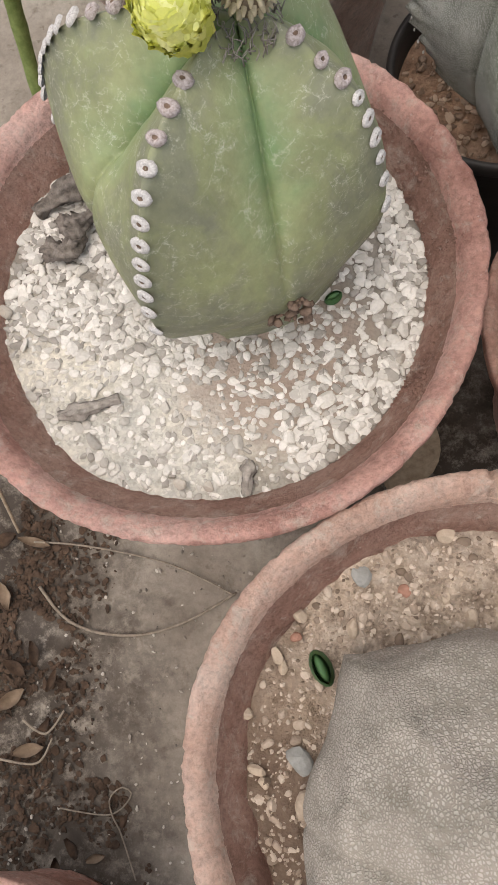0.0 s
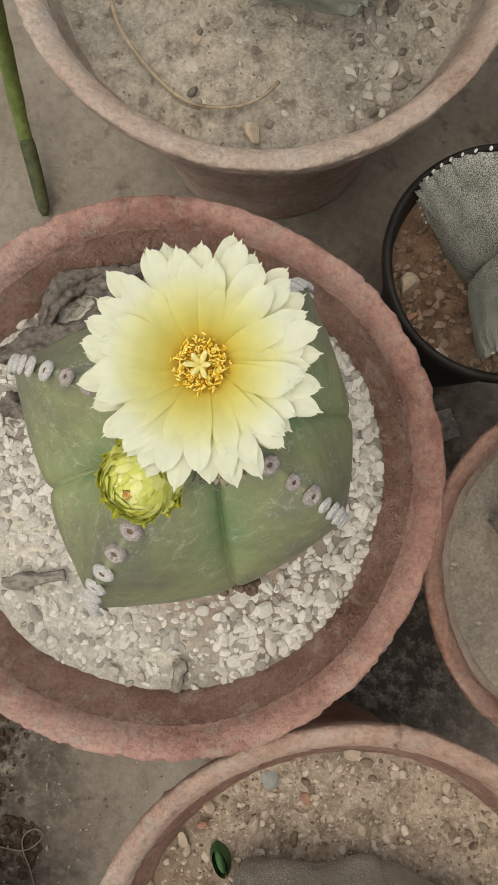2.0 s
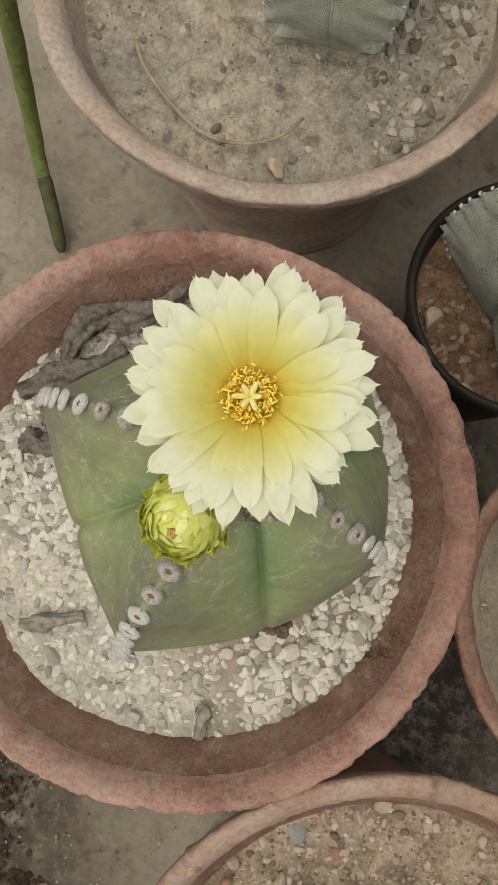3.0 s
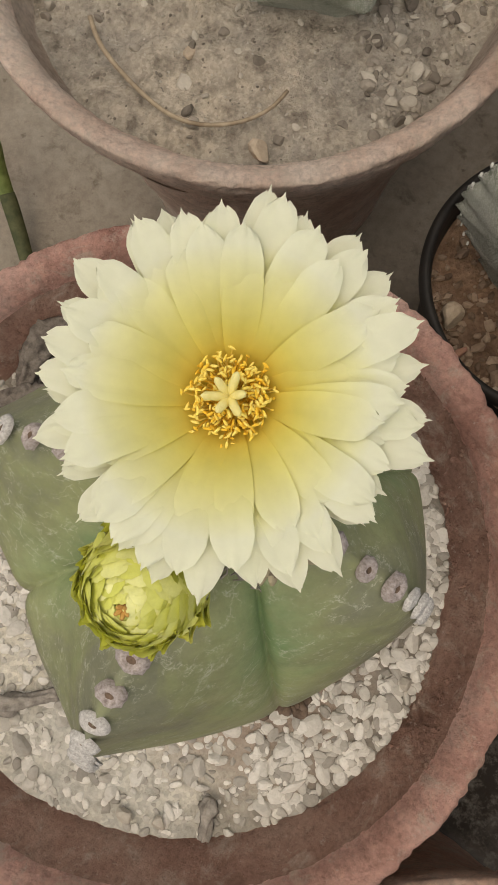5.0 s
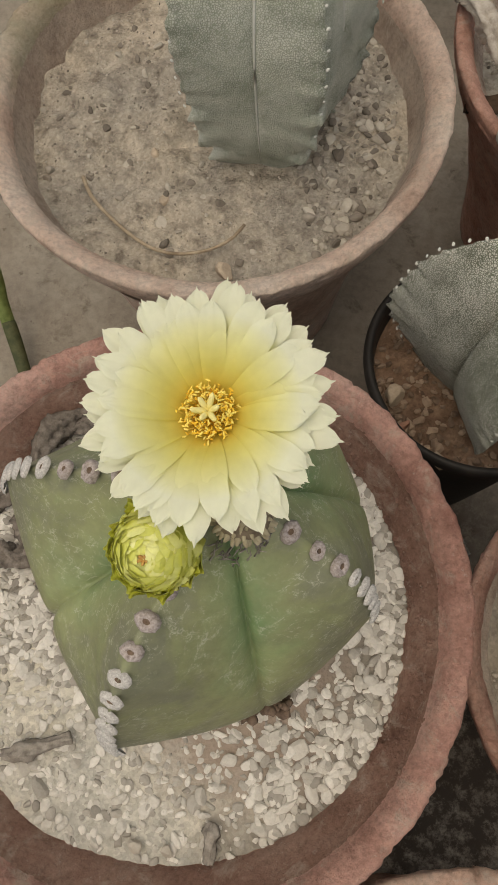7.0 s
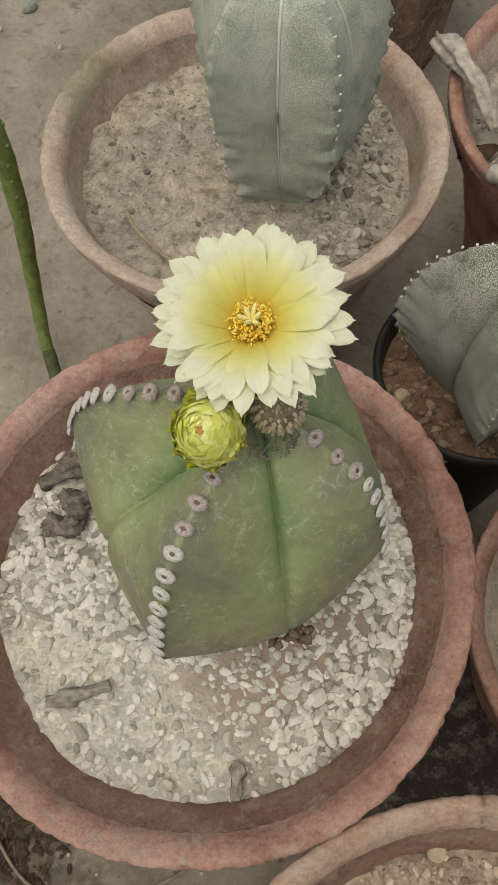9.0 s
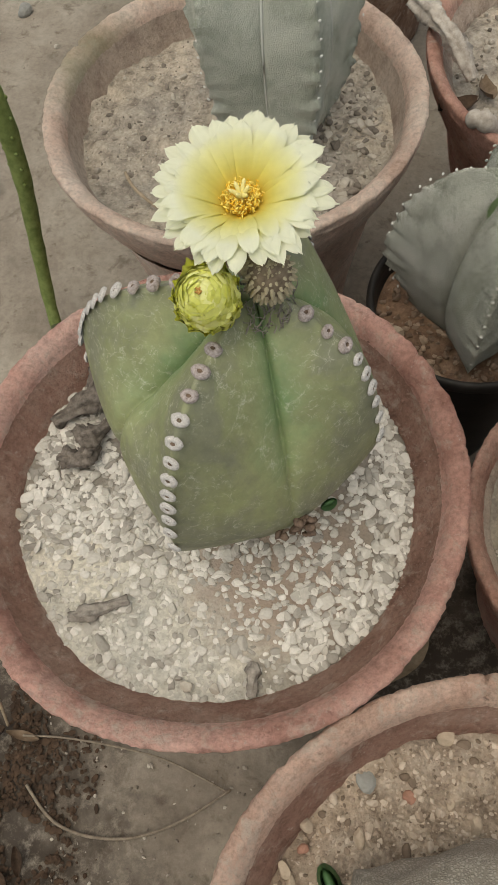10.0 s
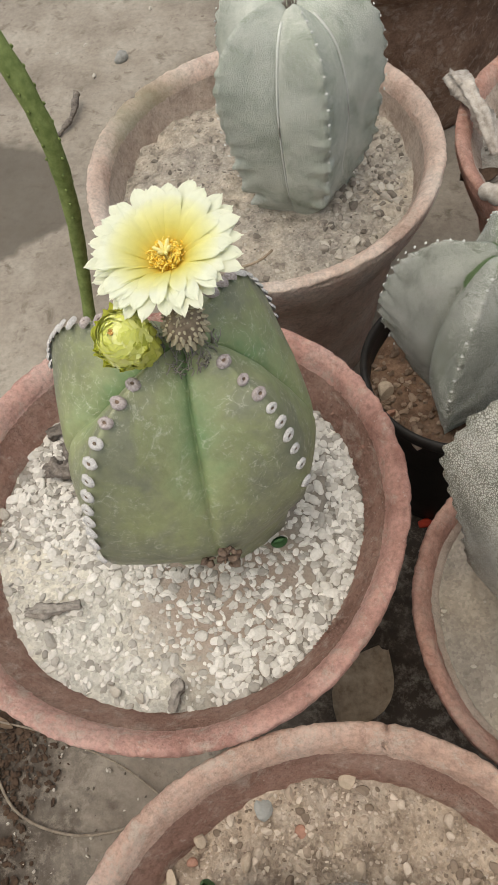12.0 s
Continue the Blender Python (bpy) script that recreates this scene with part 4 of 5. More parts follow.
def dried_fruit():
    """A spent flower: a brown ball under dark, papery scales."""
    rng = random.Random(12)
    m = aim(Vector((0.0388, 0.0105, 0.3515)) - AXIS, (0.10, -0.28, 1.0)) @ Matrix.Scale(1.16, 4)
    bm = bmesh.new()
    lathe(bm, smooth_rows([(0.0032, -0.013), (0.0054, -0.007), (0.0065, -0.001), (0.0058, 0.0042), (0.0034, 0.0070), (0.001, 0.0078)], 14), 20)
    core = part("dried_fruit", bm, FRUIT_CORE, CACTUS, "brown dried flower remnant with papery scales")
    core.matrix_local = m
    shapes = [scale_mesh("scale", 0.0056, 0.0022, 0.30, FRUIT, 40 + s, BUD_TIP, 0.42, 1.12) for s in range(4)]
    for ring, (count, r, z, tilt) in enumerate(((14, 0.0058, -0.0095, -62), (16, 0.0070, -0.0065, -72), (19, 0.0078, -0.0032, -88), (19, 0.0077, 0.0000, -96), (18, 0.0071, 0.0026, -110), (15, 0.0058, 0.0050, -128), (11, 0.0038, 0.0068, -146), (6, 0.0018, 0.0077, -160))):
        for k in range(count):
            a = 2 * math.pi * (k + 0.5 * (ring % 2) + rng.uniform(-0.2, 0.2)) / count
            lm = Matrix.Rotation(a, 4, "Z") @ Matrix.Translation((r, 0, z)) @ Matrix.Rotation(radians(tilt - 15 + rng.uniform(-7, 7)), 4, "Y") @ Matrix.Scale(rng.uniform(0.8, 1.15), 4)
            shared("scale", shapes[rng.randrange(4)], core, lm)


dried_fruit()


def crown_wool():
    """Matted hairs and wool at the growing point, under the flowers."""
    rng = random.Random(3)
    bm = bmesh.new()
    for k in range(150):
        a, r = rng.uniform(0, 6.283), 0.015 * math.sqrt(rng.uniform(0.02, 1))
        p = Vector((0.0 + r * math.cos(a), -0.004 + r * math.sin(a), 0.3305))
        q = p + Vector((rng.uniform(-1, 1) * 0.004, rng.uniform(-1, 1) * 0.004, rng.uniform(0.002, 0.006)))
        tube_mesh(bm, [p, p.lerp(q, 0.5) + Vector((rng.uniform(-1, 1), rng.uniform(-1, 1), 0.5)) * 0.0012, q], [0.0003, 0.00024, 0.0001], 4)
    part("crown_wool", bm, WITHER_DUSTY, CACTUS, "matted brownish wool at the crown")


crown_wool()

GREY_RIB = [(0.03, 0.96), (0.16, 1.0), (0.36, 1.0), (0.56, 0.965), (0.74, 0.89), (0.87, 0.78), (0.96, 0.64), (1.0, 0.50), (0.99, 0.36), (0.93, 0.22), (0.82, 0.09), (0.72, 0.0), (0.66, -0.06)]
GREY_NOTCH = [(0.03, 0.94), (0.2, 0.965), (0.4, 0.93), (0.6, 0.86), (0.77, 0.76), (0.9, 0.63), (0.98, 0.49), (1.0, 0.36), (0.95, 0.22), (0.85, 0.09), (0.75, 0.0), (0.68, -0.06)]


def grey_cactus(x, y, z, height, ribs, depth, material, label, seed, shape=(GREY_RIB, GREY_NOTCH), rough=0.003, lean=(0.0, 0.0), tuft=0.0011, wool=True, pucker=0.0, thread=0.0007, scallop=0.0, crease=0.09):
    plant = thing("cactus", x, y, z, label, "cactus", "grey star cacti")
    notches = []
    for i, (a, r) in enumerate(ribs):
        b, q = ribs[(i + 1) % len(ribs)]
        b = b + 360 if b < a else b
        notches.append((0.5 * (a + b), depth * 0.5 * (r + q)))
    bm = bmesh.new()
    rows = [[(f, h * height) for f, h in line] for line in shape]
    line = ribbed(bm, ribs, notches, rows[0], rows[1], 84, 12, 0.0, crease, rough, seed, lean, 1.2, pucker, scallop=scallop)
    part("body", bm, material, plant)
    groove = smooth_rows([(f * 0.08, h) for f, h in rows[1]], 40) / (0.08, 1)
    for a, q in notches if thread else []:
        bm = bmesh.new()
        pts = []
        for k, (f, h) in enumerate(groove[6:34]):
            p = Vector((q * f * math.cos(radians(a)), q * f * math.sin(radians(a)), h)) * 1.0
            p.x, p.y = 0.960 * p.x, 0.960 * p.y
            p += p.normalized() * rough * (rough_noise(p, 22, seed) + 0.4 * rough_noise(p, 60, seed))
            pts.append(p)
        tube_mesh(bm, pts, [thread * (1 - 0.6 * k / len(pts)) for k in range(len(pts))], 6)
        part("groove_line", bm, GROOVE, plant)
    meshes = [areole_mesh(max(tuft, 0.0005), 0.5 * tuft, TUFT, 60 + s, False) for s in range(2)]
    for k, rib in enumerate(ribs if tuft else []):
        add_areoles(plant, rib, line, np.linspace(0.14, 0.86, 17).tolist(), meshes, 0.0006, lean, height, seed=70 + k)
    if wool:
        bm = bmesh.new()
        rng = random.Random(seed)
        for k in range(40):
            a, r = rng.uniform(0, 6.283), 0.006 * math.sqrt(rng.uniform(0, 1))
            p = Vector((r * math.cos(a), r * math.sin(a), 0.945 * height))
            tube_mesh(bm, [p, p + Vector((rng.uniform(-1, 1) * 0.001, rng.uniform(-1, 1) * 0.001, 0.004))], [0.0007, 0.0003], 4)
        part("crown_wool", bm, WITHER, plant, "brownish wool at the crown")
    return plant


grey_cactus(0.024, 0.277, 0.174, 0.142, [(14, 0.058), (86, 0.056), (158, 0.060), (230, 0.060), (302, 0.057)], 0.72, FLECK_PALE, "tall pale grey five-ribbed star cactus, puckered near its foot", 4.0, pucker=0.07, rough=0.0045, tuft=0.0009, thread=0.0010, scallop=0.020,
            shape=([(0.03, 0.95), (0.2, 1.0), (0.45, 1.0), (0.68, 0.97), (0.85, 0.91), (0.95, 0.82), (1.0, 0.70), (0.99, 0.55), (0.93, 0.40), (0.84, 0.25), (0.72, 0.12), (0.60, 0.02), (0.54, -0.06)],
                   [(0.03, 0.93), (0.22, 0.965), (0.48, 0.94), (0.70, 0.88), (0.86, 0.79), (0.96, 0.68), (1.0, 0.56), (0.98, 0.43), (0.91, 0.29), (0.80, 0.15), (0.67, 0.03), (0.6, -0.06)]))
grey_cactus(0.162, 0.148, 0.136, 0.120, [(168, 0.067), (253, 0.063), (335, 0.058), (400, 0.058), (460, 0.056)], 0.60, FLECK_DARK, "squat grey-flecked star cactus with a green groove, in black plastic", 6.0, tuft=0.0010, thread=0.0, rough=0.006, pucker=0.025, scallop=0.022, crease=0.24)
grey_cactus(0.1500, -0.2450, 0.172, 0.090, [(62, 0.094), (136, 0.110), (212, 0.097), (278, 0.088), (350, 0.08)], 0.90, FLECK_GREY, "broad dusty beige-grey star cactus filling a tan pot", 8.0, wool=False, tuft=0.0, thread=0.0, rough=0.008,
            shape=([(0.03, 0.96), (0.16, 1.0), (0.34, 0.98), (0.52, 0.91), (0.68, 0.82), (0.82, 0.70), (0.92, 0.57), (0.98, 0.44), (1.0, 0.33), (0.98, 0.20), (0.92, 0.09), (0.82, 0.0), (0.74, -0.06)],
                   [(0.03, 0.94), (0.18, 0.96), (0.38, 0.91), (0.56, 0.82), (0.72, 0.70), (0.86, 0.55), (0.95, 0.41), (1.0, 0.28), (1.0, 0.20), (0.97, 0.12), (0.90, 0.05), (0.82, 0.0), (0.74, -0.06)]))
grey_cactus(0.2360, -0.002, 0.146, 0.210, [(172, 0.099), (245, 0.082), (317, 0.08), (29, 0.08), (100, 0.082)], 0.74, FLECK_MAZE, "swollen star cactus covered in woolly white flecks, on a narrow foot", 11.0, tuft=0.0, thread=0.0, scallop=0.012,
            shape=([(0.03, 0.96), (0.2, 1.0), (0.45, 0.99), (0.7, 0.92), (0.88, 0.81), (0.97, 0.69), (1.0, 0.60), (0.95, 0.50), (0.89, 0.38), (0.82, 0.25), (0.75, 0.12), (0.68, 0.0), (0.6, -0.05)],
                   [(0.03, 0.94), (0.2, 0.95), (0.45, 0.92), (0.7, 0.83), (0.88, 0.70), (0.98, 0.57), (1.0, 0.48), (0.95, 0.38), (0.86, 0.28), (0.76, 0.17), (0.68, 0.08), (0.62, 0.0), (0.57, -0.05)]))


# ---- black nursery pot ----
def nursery_pot():
    pot = thing("nursery_pot", *BLACK, 0, "thin black plastic nursery pot with a rolled lip", "plant pot")
    bm = bmesh.new()
    lathe(bm, smooth_rows([(0.046, 0.0), (0.052, 0.06), (0.0585, 0.130), (0.0605, 0.147)], 14), 90, 0.0008, 0, 2, close=True)
    lathe(bm, smooth_rows([(0.0590, 0.149), (0.0570, 0.13), (0.0530, 0.10)], 8), 90, 0.0008, 0, 2)
    part("wall", bm, PLASTIC, pot)
    bm = bmesh.new()
    lathe(bm, smooth_rows([(0.0610, 0.1455), (0.0642, 0.147), (0.0650, 0.151), (0.0643, 0.1545), (0.0624, 0.1558), (0.0604, 0.1545), (0.0590, 0.149)], 18), 90, 0.0008, 0, 2)
    part("lip", bm, PLASTIC, pot)
    soil(*BLACK, 0.136, 0.0588, SOIL_DAMP, "reddish brown soil with stones in a black pot", 17.0, 0.003, 0.0, 24, 80)


nursery_pot()
scatter("soil_clods", 420, ring_spot(BLACK, 0.136, 0.02, 0.057, 17.0, 0.003, 0.0, 0.0588), (0.0008, 0.0036), STONE_DAMP, "reddish brown clods in a black pot", 27, (0.5, 0.9), 0.3, False, "soil")


# ---- more pots round the edge of the view ----
clay_pot(0.035, 0.665, 0.225, 0.185, 0.170, CLAY_BROWN, "large dark brown clay pot with a heavy stained collar", 16.4, 0.195, 0.15, foot=0.70)
soil(0.035, 0.665, 0.19, 0.155, SOIL_GREY, "dark soil in a large brown pot", 19.0, 0.004, 0.0, 24, 80)
clay_pot(-0.094, -0.384, 0.120, 0.090, 0.081, CLAY_ROSE, "small reddish terracotta pot at the edge of the litter", 18.8, 0.10, 0.072)
soil(-0.094, -0.384, 0.098, 0.075, SOIL_GREY, "dry soil in a small reddish pot", 20.0, 0.003, 0.0, 24, 80)


# ---- loose things ----
def pebble(x, y, z, size, material, label, seed, flat=0.65, group="pebbles", category="pebble"):
    rng = np.random.default_rng(seed)
    v = stone_verts(rng, size, flat, True, 0.2)
    ob = raw_mesh("pebble", v.tolist(), ICO_F, material, smooth=False)
    ob.location = (x, y, z + 0.25 * size * flat)
    return tagged(ob, label, category, group)


def twig(name, rows, r0, r1, material, label, category="twig", sides=7, lumps=0.0, seed=0, n=26, flat=1.0):
    pts = smooth_rows(rows, n)
    rng = random.Random(seed)
    radii = [(r0 + (r1 - r0) * k / (n - 1)) * (1 + lumps * rng.uniform(-1, 1)) for k in range(n)]
    if lumps:
        pts = pts + np.array([[rng.uniform(-1, 1) * lumps * r0 * 0.5 for _ in range(3)] for _ in range(n)])
    bm = tube_mesh(bmesh.new(), pts.tolist(), radii, sides, flat)
    return tagged(link_mesh(name, bm, material), label, category)


def braid(rows, r, material, label, seed, n=44):
    """A shrivelled stem: one body with deep, winding wrinkles."""
    rng = random.Random(seed)
    pts = [Vector(p) for p in smooth_rows(rows, n)]
    ph, turn, sides = rng.uniform(0, 6.28), rng.uniform(5, 9), 22
    bm = bmesh.new()
    rings = []
    for k, p in enumerate(pts):
        u = k / (n - 1)
        ahead = (pts[min(k + 1, n - 1)] - pts[max(k - 1, 0)]).normalized()
        side = ahead.cross(Vector((0, 0, 1))).normalized()
        up = side.cross(ahead)
        body = r * (0.35 + 0.65 * math.sin(math.pi * min(0.10 + u, 0.93)) ** 0.6) * (1 + 0.22 * math.sin(11 * u + ph))
        ring = []
        for j in range(sides):
            a = 2 * math.pi * j / sides
            w = 1 + 0.30 * math.cos(5 * a + turn * u + ph) + 0.16 * math.cos(9 * a - 1.7 * turn * u)
            q = p + body * w * (math.cos(a) * side + 0.8 * math.sin(a) * up)
            q += Vector((rough_noise(q, 420, seed), rough_noise(q, 420, seed + 3), rough_noise(q, 420, seed + 6))) * 0.3 * body
            ring.append(bm.verts.new(q))
        rings.append(ring)
    for x, y in zip(rings, rings[1:]):
        for j in range(sides):
            bm.faces.new((x[j], x[(j + 1) % sides], y[(j + 1) % sides], y[j]))
    bm.faces.new(rings[0][::-1])
    bm.faces.new(rings[-1])
    return tagged(link_mesh("withered_stem", bm, material), label, "stem")


def dry_leaf(x, y, z, length, width, turn, material, label, seed, curl=0.5, group="dry leaves"):
    """A curled, creased dead leaf with some thickness, lying on the ground."""
    rng = random.Random(seed)
    bm = bmesh.new()
    rows, cols = 8, 6
    grid = []
    for i in range(rows + 1):
        u = i / rows
        w = width * math.sin(math.pi * min(0.04 + 0.96 * u, 0.97)) ** 0.7
        grid.append([Vector((length * (u - 0.5), 0.5 * w * v, curl * width * v * v * 0.5 + 0.18 * length * curl * (2 * u - 1) ** 2 + 0.03 * length * rng.uniform(-1, 1))) for v in [2 * j / cols - 1 for j in range(cols + 1)]])
    low = min(p.z for line in grid for p in line)
    for off in (0.0006, 0.0):
        vs = [[bm.verts.new(p + Vector((0, 0, off - low))) for p in line] for line in grid]
        for i in range(rows):
            for j in range(cols):
                q = (vs[i][j], vs[i + 1][j], vs[i + 1][j + 1], vs[i][j + 1])
                bm.faces.new(q if off == 0 else q[::-1])
    ob = link_mesh("dry_leaf", bm, material)
    ob.matrix_world = pose(x, y, z, rng.uniform(-8, 8), rng.uniform(-8, 8), turn)
    return tagged(ob, label, "leaf", group)


# pebbles in the front pot
CREAM, GREY = "rounded cream pebble on brown soil", "angular grey stone on brown soil"
for k, (x, y, r) in enumerate([(0.052, -0.155, 0.0048), (0.043, -0.173, 0.0045), (0.046, -0.178, 0.0036), (0.030, -0.198, 0.0048), (0.037, -0.221, 0.0040), (0.040, -0.226, 0.0034), (0.126, -0.152, 0.0052), (0.116, -0.144, 0.0033), (0.116, -0.116, 0.0055), (0.075, -0.159, 0.0050), (0.122, -0.134, 0.0040), (0.063, -0.259, 0.0052), (0.058, -0.233, 0.0060)]):
    pebble(x, y, 0.1745, r, PEBBLE_CREAM, CREAM, 100 + k)
pebble(0.055, -0.216, 0.1745, 0.0068, PEBBLE_GREY, GREY, 130, 0.5)
pebble(0.079, -0.136, 0.1745, 0.0060, PEBBLE_GREY, GREY, 131, 0.5)
pebble(0.098, -0.142, 0.1745, 0.0034, PEBBLE_RED, "small crumb of red brick on soil", 132)
pebble(0.051, -0.165, 0.1745, 0.0030, PEBBLE_RED, "small crumb of red brick on soil", 133)
# stones in the far pot and the black pot
pebble(0.007, 0.178, 0.176, 0.0080, PEBBLE_CREAM, "pale cream stone on crusted grey soil", 140)
pebble(-0.040, 0.253, 0.177, 0.0040, PEBBLE_CREAM, "small pale pebble on crusted grey soil", 141)
pebble(-0.031, 0.222, 0.177, 0.0036, PEBBLE_CREAM, "small pale pebble on crusted grey soil", 142)
pebble(0.1035, 0.128, 0.138, 0.0085, PEBBLE_CREAM, "dusty brown stone at the edge of a black pot", 143)
pebble(0.109, 0.110, 0.138, 0.0050, PEBBLE_RED, "reddish crumb in a black pot", 144)
pebble(0.128, 0.092, 0.138, 0.0060, STONE_BROWN, "brown clod in a black pot", 145)
pebble(-0.301, 0.685, -0.002, 0.0130, PEBBLE_GREY, "dark rough stone on the concrete floor", 146)
for k, (x, y) in enumerate([(-0.359, 0.711), (-0.326, 0.648), (-0.291, 0.793), (-0.394, 0.693), (-0.25, 0.62)]):
    pebble(x, y, -0.002, 0.0045, STONE_GREY, "crumb of dirt on the concrete floor", 150 + k, group="floor crumbs", category="dirt")

# straws and twigs
twig("straw", [(-0.077, 0.231, 0.183), (-0.070, 0.218, 0.183), (-0.056, 0.204, 0.182), (-0.038, 0.191, 0.181), (-0.022, 0.186, 0.181), (-0.004, 0.188, 0.182), (0.009, 0.195, 0.183), (0.016, 0.204, 0.184)], 0.0012, 0.0009, STRAW, "thin curved straw lying on grey soil", "straw")
twig("straw", [(-0.141, -0.147, 0.003), (-0.127, -0.162, 0.002), (-0.113, -0.171, 0.002), (-0.092, -0.176, 0.0018), (-0.064, -0.175, 0.002), (-0.033, -0.164, 0.003), (0.0, -0.143, 0.004)], 0.0012, 0.0009, STRAW_DARK, "long curved dry stem on the concrete", "straw")
twig("straw", [(-0.149, -0.116, 0.004), (-0.120, -0.116, 0.002), (-0.082, -0.120, 0.002), (-0.049, -0.126, 0.002), (-0.024, -0.135, 0.002), (-0.001, -0.145, 0.003)], 0.0008, 0.0006, STRAW_DARK, "thin dry stem on the concrete", "straw")
twig("tendril", [(-0.108, -0.289, 0.003), (-0.074, -0.290, 0.002), (-0.061, -0.277, 0.002), (-0.068, -0.273, 0.002), (-0.075, -0.280, 0.003), (-0.072, -0.290, 0.004), (-0.065, -0.301, 0.003), (-0.053, -0.327, 0.002)], 0.0006, 0.0005, STRAW_DARK, "looped dry tendril on the concrete", "tendril", n=40)
twig("twig", [(-0.166, -0.075, 0.05), (-0.164, -0.09, 0.03), (-0.161, -0.110, 0.004)], 0.0013, 0.0011, STRAW, "upright dry stem beside the litter", "twig")
twig("twig", [(-0.140, -0.236, 0.006), (-0.122, -0.243, 0.008), (-0.112, -0.228, 0.005)], 0.0010, 0.0007, STRAW_DARK, "bent grey stem in the leaf litter", "twig")
twig("twig", [(-0.152, -0.262, 0.006), (-0.126, -0.262, 0.007), (-0.118, -0.246, 0.005)], 0.0010, 0.0007, STRAW_DARK, "bent grey stem in the leaf litter", "twig")
twig("twig", [(-0.329, 0.598, 0.012), (-0.324, 0.561, 0.006), (-0.336, 0.525, 0.001)], 0.005, 0.002, WITHER, "dark withered twig on the concrete floor", "twig", lumps=0.3, seed=4)
braid([(-0.069, -0.069, 0.1815), (-0.055, -0.065, 0.1825), (-0.039, -0.059, 0.1820)], 0.0032, WITHER_DUSTY, "shrivelled grey stem piece on white gravel", 5, 24)
braid([(0.026, -0.087, 0.1835), (0.0255, -0.096, 0.1825), (0.026, -0.103, 0.1815)], 0.0028, WITHER_DUSTY, "short splintered stem piece on white gravel", 6, 18)
for k, rows in enumerate(([(-0.094, 0.040, 0.183), (-0.078, 0.050, 0.187), (-0.060, 0.060, 0.186), (-0.048, 0.072, 0.183)], [(-0.074, 0.056, 0.184), (-0.070, 0.074, 0.190), (-0.058, 0.088, 0.186), (-0.044, 0.094, 0.183)], [(-0.060, 0.082, 0.184), (-0.042, 0.086, 0.191), (-0.028, 0.100, 0.188), (-0.024, 0.110, 0.184)], [(-0.086, 0.020, 0.183), (-0.074, 0.016, 0.187), (-0.066, 0.026, 0.184)], [(-0.080, 0.036, 0.183), (-0.070, 0.030, 0.188), (-0.062, 0.040, 0.184)])):
    tagged(braid(rows, 0.0050, WITHER, "shrivelled grey-brown dead stem on white gravel", 40 + k), group="dead stems")
braid([(-0.022, 0.092, 0.184), (-0.004, 0.098, 0.189), (0.012, 0.104, 0.186)], 0.0034, WITHER_RED, "reddish braided dead stem on white gravel", 51)
pebble(0.008, -0.001 - 0.099, 0.181, 0.0032, STONE_GREY, "dark crumb on white gravel", 160, group="dark crumbs", category="dirt")
pebble(-0.006, -0.099, 0.181, 0.0036, STONE_GREY, "dark crumb on white gravel", 161, group="dark crumbs", category="dirt")
pebble(0.094, -0.035, 0.181, 0.0036, STONE_GREY, "dark crumb on white gravel", 162, group="dark crumbs", category="dirt")
pebble(-0.104, -0.015, 0.181, 0.0046, STONE_GREY, "dark crumb on white gravel", 163, group="dark crumbs", category="dirt")


# leaf litter on the concrete
def litter_spot(rng):
    for _ in range(30):
        x, y = rng.uniform(-0.24, -0.045), rng.uniform(-0.36, -0.08)
        near = 1 - 0.9 * max(0, (x + 0.165) / 0.075) if y > -0.27 else 0.5
        if rng.uniform() < near and rough_noise((x, y, 0), 26, 7) > -0.15:
            return (x, y, 0.0)
    return None


scatter("leaf_litter", 5200, litter_spot, (0.0005, 0.0032), LEAF_BROWN, "rotting brown leaf crumbs and dirt on the concrete", 31, (0.10, 0.35), 0.2, False, "litter")
scatter("dirt_crumbs", 260, lambda rng: (rng.uniform(-0.14, 0.02), rng.uniform(-0.34, -0.10), 0.0), (0.0006, 0.0018), STONE_GREY, "scattered dark dirt crumbs on the concrete", 32, (0.3, 0.6), 0.3, False, "dirt")
for k, (x, y, l, w, a) in enumerate([(-0.151, -0.224, 0.036, 0.018, 40), (-0.138, -0.193, 0.030, 0.013, 110), (-0.122, -0.209, 0.026, 0.010, 75), (-0.134, -0.255, 0.034, 0.016, 15), (-0.150, -0.202, 0.032, 0.015, 150), (-0.124, -0.240, 0.024, 0.010, 60), (-0.149, -0.116, 0.040, 0.012, 170), (-0.170, -0.117, 0.034, 0.020, 30), (-0.105, -0.325, 0.026, 0.012, 95), (-0.080, -0.316, 0.022, 0.010, 20), (-0.096, -0.311, 0.024, 0.012, 130), (-0.172, -0.240, 0.040, 0.020, 80), (-0.165, -0.155, 0.036, 0.016, 120), (-0.160, -0.275, 0.030, 0.014, 5)]):
    dry_leaf(x, y, 0.0015 + 0.002 * (k % 3), 0.6 * l, 0.55 * w, a, LEAF_TAN if k % 3 == 0 else LEAF_BROWN, "curled tan dead leaf in the litter" if k % 3 == 0 else "curled dark brown dead leaf in the litter", 60 + k, 0.7)
dry_leaf(0.115, -0.040, 0.001, 0.062, 0.042, 70, STRAW, "broad tan dead leaf on the concrete between pots", 90, 0.25)
dry_leaf(0.150, 0.300, 0.168, 0.030, 0.014, 20, LEAF_BROWN, "curled brown leaf scrap on grey soil", 91)
dry_leaf(0.172, 0.315, 0.168, 0.026, 0.012, 100, LEAF_TAN, "curled tan leaf scrap on grey soil", 92)
